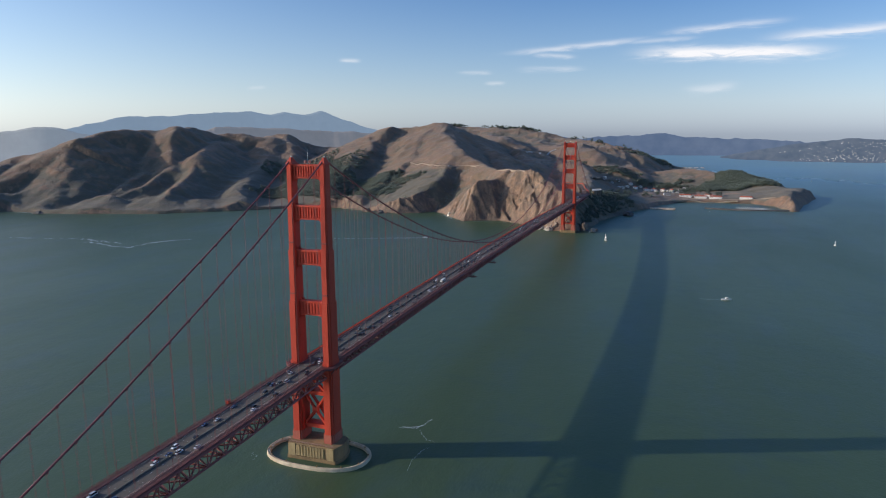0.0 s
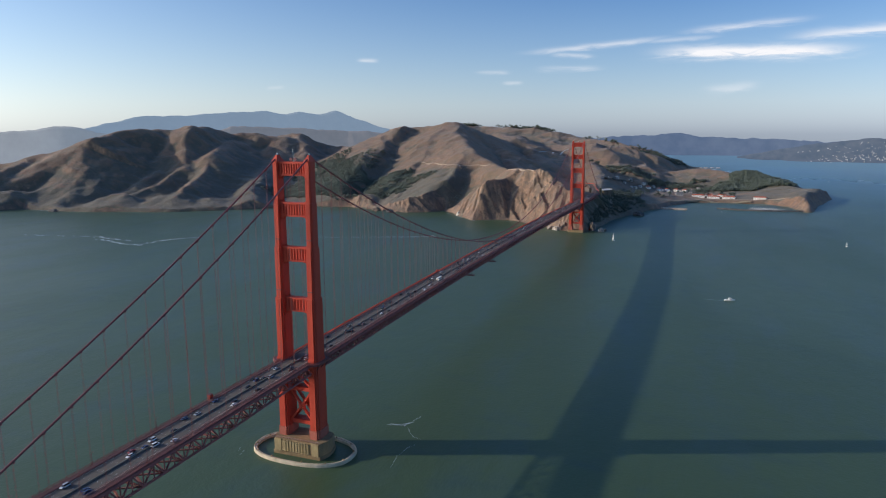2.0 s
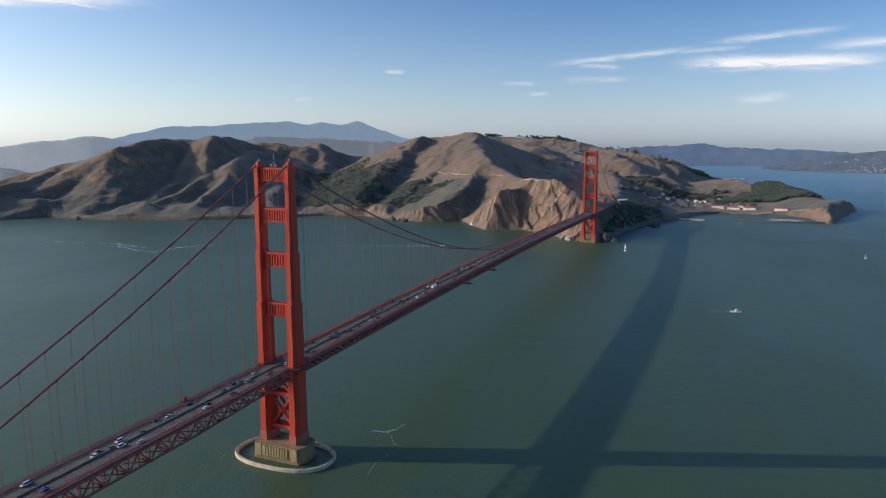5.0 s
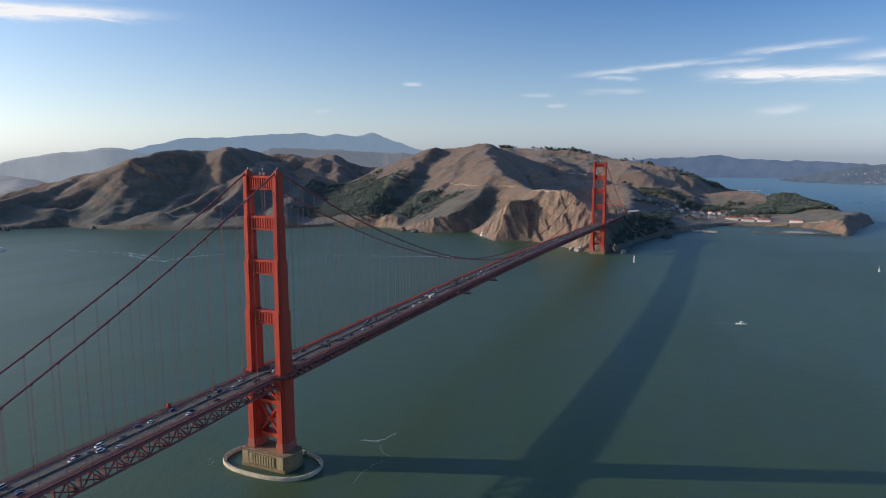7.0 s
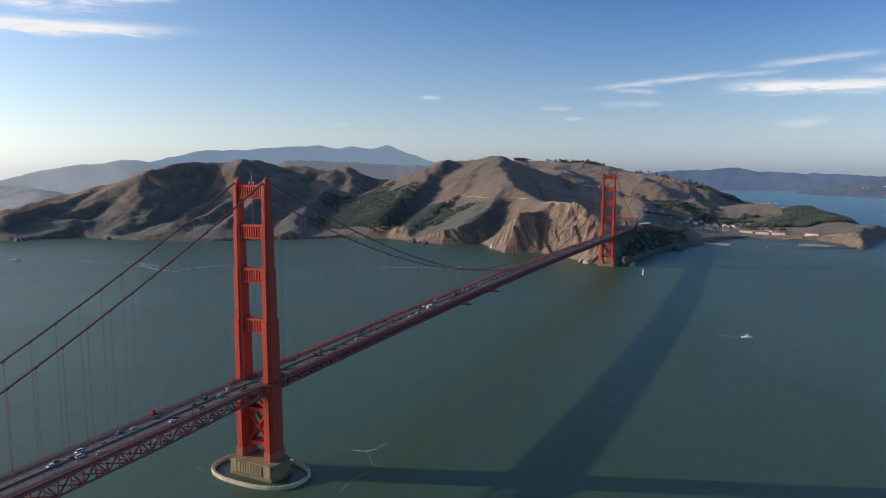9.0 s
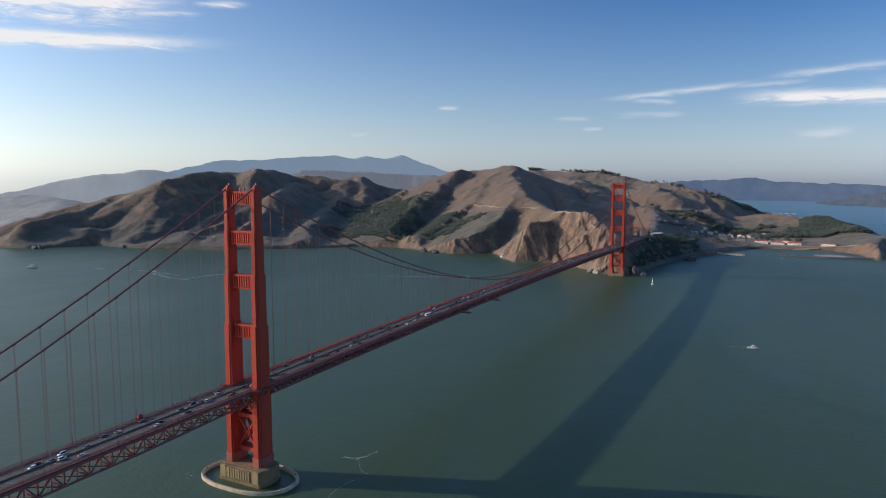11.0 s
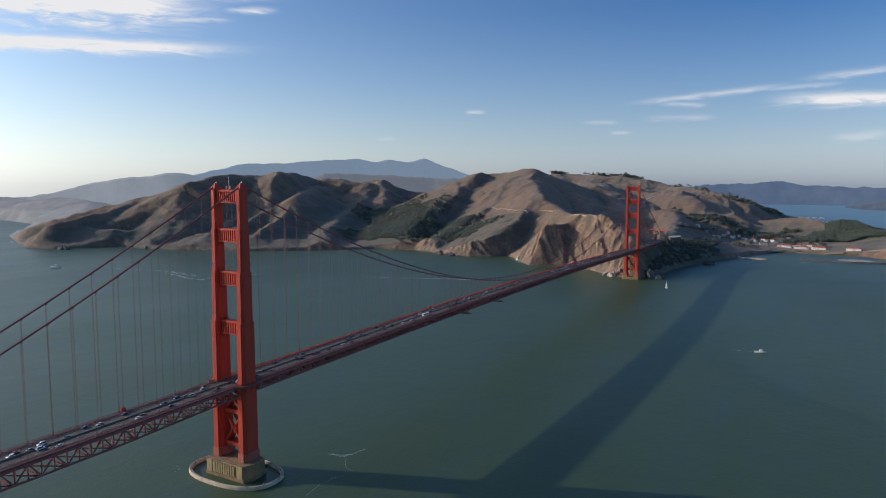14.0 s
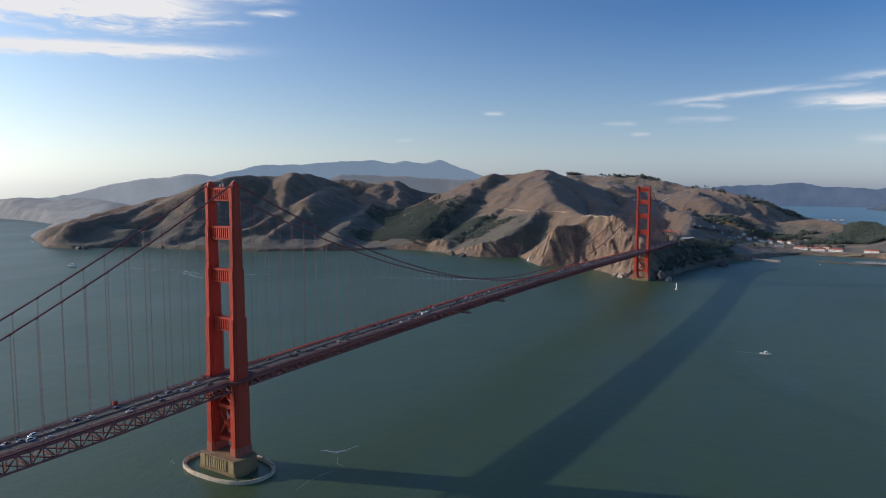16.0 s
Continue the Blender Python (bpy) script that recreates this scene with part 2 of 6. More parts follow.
def hill_material():
    n = Nodes("dry_grass_scrub_and_rock", 0.9)
    big, mid, fine = n.noise(0.006, 5, 0.6), n.noise(0.035, 5, 0.65), n.noise(0.2, 4, 0.7)
    streak = n.noise(0.02, 6, 0.7, (1, 1, 0.25))
    grass = n.mix(n.ramp(big, (0.32, 0.0), (0.68, 1.0)), (0.221, 0.116, 0.065), (0.288, 0.157, 0.085))
    grass = n.mix(n.ramp(streak, (0.42, 0.0), (0.60, 0.85)), grass, (0.178, 0.131, 0.075))
    grass = n.mix(n.ramp(mid, (0.42, 0.0), (0.72, 0.7)), grass, (0.176, 0.116, 0.073))
    scrub = n.mix(mid, (0.073, 0.077, 0.053), (0.129, 0.115, 0.073))
    cover = n.math("ADD", n.attr("scrub"), n.math("MULTIPLY", n.math("SUBTRACT", n.noise(0.013, 8, 0.74), 0.5), 2.4))
    c = n.mix(n.ramp(cover, (0.40, 0.0), (0.60, 0.9)), grass, scrub)
    rock = n.mix(n.ramp(n.noise(0.05, 8, 0.75, (1, 1, 0.35)), (0.44, 0.0), (0.56, 1.0)), (0.143, 0.104, 0.076), (0.360, 0.217, 0.129))
    rock = n.mix(n.ramp(big, (0.42, 0.0), (0.62, 0.5)), rock, (0.251, 0.122, 0.075))
    rock = n.mix(n.ramp(fine, (0.45, 0.0), (0.8, 0.6)), rock, (0.135, 0.099, 0.073))
    bare = n.math("ADD", n.attr("rock"), n.math("MULTIPLY", n.math("SUBTRACT", mid, 0.5), 0.9))
    c = n.mix(n.ramp(bare, (0.40, 0.0), (0.58, 1.0)), c, rock)
    tuft = n.noise(0.09, 6, 0.72)
    c = n.mix(n.ramp(tuft, (0.46, 0.0), (0.62, 0.55)), c, (0.104, 0.087, 0.056))
    c = n.mix(n.ramp(n.noise(0.045, 5, 0.7), (0.52, 0.0), (0.66, 0.4)), c, (0.301, 0.175, 0.103))
    c = n.mix(n.math("MULTIPLY", fine, 0.3), c, (0.141, 0.104, 0.070))
    n.color(c)
    n.p.inputs["Specular IOR Level"].default_value = 0.2
    # the sheen stands in for haze that brightens the slopes
    n.p.inputs["Sheen Weight"].default_value = 0.13
    n.p.inputs["Sheen Roughness"].default_value = 0.6
    n.p.inputs["Sheen Tint"].default_value = (0.90, 0.88, 0.90, 1)
    h = n.math("ADD", n.math("MULTIPLY", mid, 3.0), fine)
    n.bump(h, 0.8, 2.2)
    return n.m


HILL = hill_material()


def water_material():
    n = Nodes("turbid_bay_water", 0.2)
    big = n.noise(0.0022, 4, 0.6, (1, 0.5, 1))
    c = n.mix(n.ramp(big, (0.3, 0.0), (0.7, 1.0)), (0.053, 0.086, 0.038), (0.066, 0.104, 0.048))
    drift = n.noise(0.011, 7, 0.68, (1, 0.3, 1))
    c = n.mix(n.ramp(drift, (0.50, 0.0), (0.66, 0.55)), c, (0.057, 0.097, 0.081))
    c = n.mix(n.ramp(n.noise(0.03, 6, 0.7, (0.35, 1, 1)), (0.52, 0.0), (0.70, 0.45)), c, (0.034, 0.068, 0.056))
    # haze and sky sheen over the far bay, painted as a paler blue
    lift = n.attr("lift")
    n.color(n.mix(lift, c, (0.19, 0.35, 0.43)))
    n.p.inputs["IOR"].default_value = 1.33
    n.p.inputs["Specular IOR Level"].default_value = 0.5
    slick = n.noise(0.004, 5, 0.65, (1, 0.35, 1))
    n.rough(n.math("MULTIPLY", n.ramp(slick, (0.15, 0.33), (0.85, 0.45)), n.math("SUBTRACT", 1.0, n.math("MULTIPLY", lift, 0.42))))
    wave = n.math("ADD", n.noise(0.05, 5, 0.65, (1, 0.6, 1)), n.math("MULTIPLY", n.noise(0.35, 3, 0.6), 0.35))
    n.bump(wave, 0.35, 1.6)
    return n.m


WATER = water_material()
SAND = worn("tan_sand", (0.42, 0.33, 0.22), (0.30, 0.235, 0.16), 0.1, 0.9)
FOAM = worn("white_foam", (0.75, 0.78, 0.78), (0.35, 0.42, 0.42), 0.3, 0.7)


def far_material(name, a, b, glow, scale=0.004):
    """A distant backdrop; the haze of the air before it is put in as emission."""
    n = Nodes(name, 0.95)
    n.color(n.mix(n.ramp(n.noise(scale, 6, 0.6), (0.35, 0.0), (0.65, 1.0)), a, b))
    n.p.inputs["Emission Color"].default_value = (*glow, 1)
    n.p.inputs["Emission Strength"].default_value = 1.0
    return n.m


# the far coast's haze sits in its pale tones and its glow
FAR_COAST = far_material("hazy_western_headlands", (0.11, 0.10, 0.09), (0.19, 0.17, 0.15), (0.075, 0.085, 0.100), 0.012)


# ---------------------------------------------------------------- mesh helpers
def mesh_of(name, bm, material, smooth=False):
    me = bpy.data.meshes.new(name)
    bm.to_mesh(me)
    bm.free()
    me.materials.append(material)
    if smooth:
        me.polygons.foreach_set("use_smooth", [True] * len(me.polygons))
    return me


def part(name, bm, material, parent, label="", smooth=False):
    ob = new(name, mesh_of(name, bm, material, smooth))
    ob.parent = parent
    if label:
        ob["label"] = label
    return ob


def share(name, me, parent, m=None, label=""):
    ob = new(name, me)
    ob.parent = parent
    if m is not None:
        ob.matrix_basis = m
    if label:
        ob["label"] = label
    return ob


def empty(name, label, category, m=None, group="", kind=""):
    ob = new(name)
    ob.empty_display_size = 1
    if m is not None:
        ob.matrix_basis = m
    return tagged(ob, label, category, group, kind)


def box(bm, x0, x1, y0, y1, z0, z1, taper=0.0):
    a = taper
    low = [bm.verts.new(c) for c in ((x0, y0, z0), (x1, y0, z0), (x1, y1, z0), (x0, y1, z0))]
    top = [bm.verts.new(c) for c in ((x0 + a, y0 + a, z1), (x1 - a, y0 + a, z1), (x1 - a, y1 - a, z1), (x0 + a, y1 - a, z1))]
    bm.faces.new(low[::-1])
    bm.faces.new(top)
    for i in range(4):
        bm.faces.new((low[i], low[(i + 1) % 4], top[(i + 1) % 4], top[i]))


def bevelled(x0, x1, y0, y1, z0, z1, b=0.1, taper=0.0):
    bm = bmesh.new()
    box(bm, x0, x1, y0, y1, z0, z1, taper)
    bmesh.ops.bevel(bm, geom=bm.edges[:], offset=b, segments=1, affect="EDGES")
    return bm


def prism(bm, outline, z0, z1):
    """An upright prism over a plan outline, counter-clockwise."""
    low = [bm.verts.new((x, y, z0)) for x, y in outline]
    top = [bm.verts.new((x, y, z1)) for x, y in outline]
    n = len(outline)
    bm.faces.new(low[::-1])
    bm.faces.new(top)
    for i in range(n):
        bm.faces.new((low[i], low[(i + 1) % n], top[(i + 1) % n], top[i]))


def slab_xz(bm, outline, y0, y1):
    """A plate of the outline (x, z), from y0 to y1."""
    a = [bm.verts.new((x, y0, z)) for x, z in outline]
    b = [bm.verts.new((x, y1, z)) for x, z in outline]
    n = len(outline)
    bm.faces.new(a)
    bm.faces.new(b[::-1])
    for i in range(n):
        bm.faces.new((a[(i + 1) % n], a[i], b[i], b[(i + 1) % n]))


def beam(bm, a, b, w, h, up=(0, 0, 1)):
    """A bar of section w x h from a to b."""
    a, b = Vector(a), Vector(b)
    d = (b - a).normalized()
    s = d.cross(Vector(up))
    s = (s if s.length > 1e-3 else d.cross(Vector((0, 1, 0)))).normalized()
    u = s.cross(d)
    ring = [(-w / 2, -h / 2), (w / 2, -h / 2), (w / 2, h / 2), (-w / 2, h / 2)]
    va = [bm.verts.new(a + s * i + u * j) for i, j in ring]
    vb = [bm.verts.new(b + s * i + u * j) for i, j in ring]
    bm.faces.new(va[::-1])
    bm.faces.new(vb)
    for i in range(4):
        bm.faces.new((va[i], va[(i + 1) % 4], vb[(i + 1) % 4], vb[i]))


def tube(bm, pts, r, n=8, taper=None):
    """A round pipe along points; taper gives the radius at the end."""
    rings = []
    k = len(pts)
    for i, p in enumerate(pts):
        p = Vector(p)
        d = (Vector(pts[min(i + 1, k - 1)]) - Vector(pts[max(i - 1, 0)])).normalized()
        s = d.cross(Vector((1, 0, 0)) if abs(d.x) < 0.9 else Vector((0, 1, 0))).normalized()
        u = s.cross(d)
        rr = r if taper is None else r + (taper - r) * i / max(k - 1, 1)
        rings.append([bm.verts.new(p + (s * math.cos(2 * math.pi * j / n) + u * math.sin(2 * math.pi * j / n)) * rr) for j in range(n)])
    for a, b in zip(rings, rings[1:]):
        for j in range(n):
            bm.faces.new((a[j], a[(j + 1) % n], b[(j + 1) % n], b[j]))
    bm.faces.new(rings[0][::-1])
    bm.faces.new(rings[-1])


def value_noise(x, y, scale, seed=0):
    """Smooth noise from -1 to 1 on arrays."""
    x, y = x / scale + 17.3 * seed, y / scale - 9.1 * seed
    xi, yi = np.floor(x).astype(np.int64), np.floor(y).astype(np.int64)
    fx, fy = x - xi, y - yi
    fx, fy = fx * fx * fx * (fx * (fx * 6 - 15) + 10), fy * fy * fy * (fy * (fy * 6 - 15) + 10)

    def h(a, b):
        n = (a * 374761393 + b * 668265263 + seed * 2147483647) & 0xFFFFFFFF
        n = ((n ^ (n >> 13)) * 1274126177) & 0xFFFFFFFF
        return ((n ^ (n >> 16)) & 0xFFFF) / 32767.5 - 1

    a, b, c, d = h(xi, yi), h(xi + 1, yi), h(xi, yi + 1), h(xi + 1, yi + 1)
    return (a + (b - a) * fx) * (1 - fy) + (c + (d - c) * fx) * fy


def fbm(x, y, scale, octaves=4, seed=0, gain=0.5):
    out, amp = 0, 1.0
    for k in range(octaves):
        out = out + amp * value_noise(x, y, scale / 2**k, seed + 3 * k)
        amp *= gain
    return out


def grid_mesh(name, X, Y, Z, material, keep=None, attrs=()):
    """A sheet over a grid of places; keep is a mask of the cells."""
    ny, nx = X.shape
    idx = np.arange(nx * ny).reshape(ny, nx)
    quads = np.stack([idx[:-1, :-1], idx[:-1, 1:], idx[1:, 1:], idx[1:, :-1]], -1)
    quads = quads[keep] if keep is not None else quads.reshape(-1, 4)
    used = np.unique(quads)
    remap = np.zeros(nx * ny, dtype=np.int64)
    remap[used] = np.arange(len(used))
    co = np.stack([X, Y, Z], -1).reshape(-1, 3)[used]
    quads = remap[quads]
    me = bpy.data.meshes.new(name)
    me.vertices.add(len(co))
    me.vertices.foreach_set("co", co.astype(np.float32).ravel())
    me.loops.add(quads.size)
    me.loops.foreach_set("vertex_index", quads.ravel().astype(np.int32))
    me.polygons.add(len(quads))
    me.polygons.foreach_set("loop_start", np.arange(0, quads.size, 4, dtype=np.int32))
    me.polygons.foreach_set("use_smooth", np.ones(len(quads), dtype=bool))
    for key, values in attrs:
        a = me.attributes.new(key, "FLOAT", "POINT")
        a.data.foreach_set("value", values.reshape(-1)[used].astype(np.float32))
    me.materials.append(material)
    me.update(calc_edges=True)
    me.validate()
    return me


# ---------------------------------------------------------------- the headland
WEST_SHORE = [(-5600, 2250), (-4600, 2020), (-4050, 1960), (-3550, 1830), (-3050, 1500), (-2720, 1260), (-2480, 1150), (-2300, 1070), (-2110, 990), (-1985, 1010), (-1905, 1100), (-1868, 1205), (-1720, 1202), (-1570, 1212), (-1460, 1250), (-1330, 1300), (-1150, 1430), (-1000, 1590), (-850, 1640)]
CLIFF_SHORE = [(-700, 1575), (-650, 1554), (-582, 1532), (-524, 1566), (-486, 1632), (-442, 1572), (-398, 1510), (-352, 1446), (-326, 1422), (-300, 1432), (-262, 1446), (-222, 1450), (-190, 1432), (-140, 1403), (-80, 1335), (-45, 1296), (24, 1296), (40, 1420), (52, 1530), (70, 1615), (100, 1735)]
BAY_SHORE = [(130, 1840), (172, 1920), (205, 2050), (266, 2175), (345, 2206), (515, 2196), (590, 2110), (605, 1962), (625, 1965), (665, 2115), (720, 2330), (765, 2480), (770, 2560), (690, 2720), (560, 2900), (450, 3100), (340, 3400), (330, 3650), (240, 3900), (100, 4300), (-100, 4800), (-300, 5400), (-5600, 5400)]
COAST = np.array(WEST_SHORE + CLIFF_SHORE + BAY_SHORE, float)


def inland(X, Y):
    """Metres from the shore, positive on land, and metres along it."""
    inside = np.zeros(X.shape, bool)
    best = np.full(X.shape, 1e9)
    along, run = np.zeros(X.shape), 0.0
    n = len(COAST)
    for i in range(n):
        (x0, y0), (x1, y1) = COAST[i], COAST[(i + 1) % n]
        with np.errstate(divide="ignore", invalid="ignore"):
            cross = ((y0 > Y) != (y1 > Y)) & (X < (x1 - x0) * (Y - y0) / (y1 - y0 + 1e-12) + x0)
        inside ^= cross
        dx, dy = x1 - x0, y1 - y0
        u = np.clip(((X - x0) * dx + (Y - y0) * dy) / (dx * dx + dy * dy), 0, 1)
        d = np.hypot(X - x0 - u * dx, Y - y0 - u * dy)
        along = np.where(d < best, run + u * math.hypot(dx, dy), along)
        best = np.minimum(best, d)
        run += math.hypot(dx, dy)
    return np.where(inside, best, -best), along


RIDGES = []


def ridge(slope, crest, *nodes):
    """A crest line through places (x, y, height), falling off by the slope (or one for its left and one for its right side), rounded over crest metres."""
    slope = slope if isinstance(slope, tuple) else (slope, slope)
    RIDGES.append((slope, crest, nodes))


# the western points
ridge(0.34, 60, (-5300, 2260, 112), (-4700, 2240, 138), (-4350, 2260, 118), (-4000, 2270, 142), (-3600, 2200, 120), (-3300, 2000, 104), (-2950, 1750, 84))
ridge(0.45, 30, (-2750, 1420, 45), (-2950, 1750, 64))
# the high hill over the strait, its saddle and the hill behind
ridge((0.50, 0.62), 25, (-2186, 1500, 165), (-2063, 1600, 206), (-1943, 1610, 232))
ridge((0.45, 0.95), 22, (-1943, 1600, 234), (-1905, 1745, 290), (-1890, 1850, 301), (-1823, 1950, 299))
ridge((0.50, 0.80), 35, (-1823, 1950, 294), (-1850, 2120, 286), (-1830, 2250, 258), (-1720, 2300, 259), (-1600, 2360, 240), (-1700, 2480, 244), (-1616, 2500, 254), (-1480, 2600, 204), (-1360, 2600, 186))
ridge((1.0, 0.7), 12, (-2160, 1520, 164), (-2130, 1320, 126), (-2105, 1170, 98), (-2100, 1070, 80), (-2105, 1015, 46))
ridge((0.8, 0.6), 20, (-2186, 1500, 160), (-2320, 1400, 122), (-2400, 1280, 84), (-2470, 1190, 40))
ridge((0.62, 0.60), 9, (-1943, 1600, 232), (-1960, 1540, 180), (-1915, 1490, 134), (-1763, 1400, 68), (-1650, 1270, 6))
ridge((0.62, 0.85), 10, (-1805, 1945, 291), (-1695, 1800, 196), (-1600, 1680, 124), (-1590, 1500, 68), (-1640, 1310, 8))
ridge((0.60, 0.75), 12, (-1720, 2150, 225), (-1560, 1800, 178), (-1510, 1720, 126), (-1465, 1620, 96), (-1420, 1490, 74), (-1395, 1390, 50))
ridge((0.60, 0.55), 30, (-1560, 2360, 210), (-1440, 2050, 120), (-1330, 1780, 82), (-1230, 1600, 52), (-1150, 1480, 24))
ridge((0.75, 0.50), 20, (-1640, 2500, 254), (-1500, 2380, 214), (-1400, 2250, 158), (-1320, 2080, 92), (-1230, 1900, 40))
# the bluffs along the western shore
ridge((0.60, 0.45), 12, (-2090, 1140, 66), (-1960, 1210, 60), (-1890, 1310, 34), (-1800, 1330, 26), (-1745, 1310, 44), (-1700, 1330, 22), (-1640, 1310, 46), (-1565, 1330, 52), (-1515, 1360, 24), (-1450, 1385, 44), (-1385, 1430, 22), (-1300, 1450, 34), (-1180, 1560, 16))
# the round hill above the cove and its spurs
ridge(0.46, 60, (-1360, 2600, 178), (-1134, 2450, 222), (-998, 2500, 288), (-815, 2500, 315), (-740, 2600, 294), (-660, 2800, 245), (-640, 3200, 215), (-800, 3800, 240))
ridge((0.85, 0.45), 9, (-988, 2350, 216), (-1012, 2230, 189), (-1019, 2130, 175), (-974, 1980, 136), (-947, 1880, 104), (-930, 1780, 60))
ridge((0.46, 0.36), 45, (-900, 2440, 280), (-850, 2250, 218), (-812, 2050, 152), (-805, 1900, 102), (-780, 1750, 52))
ridge((1.05, 0.50), 10, (-600, 2090, 206), (-640, 1985, 176), (-646, 1900, 146), (-618, 1800, 104), (-590, 1720, 70), (-560, 1650, 40), (-530, 1585, 10))
ridge((0.60, 0.36), 14, (-808, 2460, 298), (-690, 2300, 256), (-570, 2150, 224), (-535, 2000, 202), (-418, 1830, 164), (-335, 1720, 147), (-255, 1620, 147), (-190, 1560, 151), (-148, 1530, 148), (-115, 1470, 112), (-80, 1420, 70))
ridge((1.3, 0.60), 4, (-250, 1590, 146), (-275, 1535, 132), (-297, 1500, 104), (-304, 1470, 62), (-304, 1444, 8))
# the ridge behind the north tower, the far wooded ridge and the town's slope
ridge(0.42, 40, (-640, 3200, 205), (-480, 2950, 160), (-300, 2750, 112), (-240, 2560, 86))
ridge(0.45, 40, (-420, 3500, 195), (-280, 3250, 192), (-150, 3050, 172), (-60, 2900, 132), (-10, 2720, 80))
ridge(0.45, 35, (-230, 3250, 190), (-60, 3320, 172), (40, 3300, 140), (120, 3150, 90), (190, 2950, 62))
ridge(0.40, 60, (-1900, 4600, 230), (-1500, 4300, 262), (-1232, 4170, 322), (-1000, 4200, 296), (-902, 4170, 306), (-708, 4100, 284), (-480, 4000, 240), (-250, 3800, 212), (-53, 3480, 172), (100, 3500, 112), (230, 3600, 66), (310, 3660, 20))
ridge(0.45, 40, (-960, 4190, 300), (-900, 3800, 240), (-780, 3450, 215))
ridge(0.45, 40, (-640, 4070, 270), (-560, 3700, 205), (-470, 3450, 180))
# the viewpoint's shelf, the bay and its point
ridge(0.70, 30, (-8, 1450, 58), (-16, 1600, 69), (-30, 1780, 72), (-45, 2050, 80), (-120, 2450, 112), (-240, 2760, 150))
ridge(0.45, 40, (40, 1850, 42), (90, 2050, 30), (150, 2250, 22))
ridge(0.30, 50, (130, 2300, 20), (330, 2330, 10), (520, 2300, 12))
ridge(0.38, 40, (150, 3050, 64), (300, 2960, 80), (420, 2800, 80), (490, 2740, 82), (560, 2680, 70), (612, 2540, 44), (690, 2440, 34), (745, 2470, 16))
ridge(0.50, 30, (596, 2030, 33), (620, 2120, 36), (655, 2250, 38), (690, 2400, 36), (735, 2470, 27))
ridge(0.45, 20, (480, 2380, 22), (560, 2300, 26), (640, 2230, 36))


VALLEYS = []


def valley(slope, *nodes):
    """A gully from its head to the sea, with the rise of its left and its right bank."""
    VALLEYS.append((slope, nodes))


valley((0.50, 0.55), (-1846, 1860, 235), (-1800, 1760, 168), (-1720, 1640, 104), (-1700, 1460, 50), (-1690, 1255, 3))
valley((0.42, 0.85), (-960, 2310, 192), (-922, 2180, 150), (-886, 2030, 100), (-872, 1880, 66), (-860, 1720, 14))
valley((0.36, 0.58), (-778, 2330, 238), (-752, 2200, 192), (-735, 2060, 148), (-735, 1900, 96), (-735, 1750, 50), (-720, 1590, 4))
valley((0.57, 0.95), (-500, 1850, 134), (-488, 1825, 116), (-472, 1760, 80), (-461, 1690, 38), (-475, 1620, 2))
valley((0.40, 0.70), (-560, 2420, 175), (-440, 2180, 112), (-340, 1990, 92), (-170, 1830, 76), (-60, 1670, 56))
valley((0.45, 0.65), (-560, 2920, 190), (-480, 2720, 138), (-390, 2500, 112))
valley((0.5, 0.6), (-330, 3150, 170), (-270, 2950, 128), (-200, 2720, 100))
valley((1.1, 2.2), (-224, 1586, 142), (-240, 1545, 92), (-238, 1504, 44), (-226, 1466, 4))


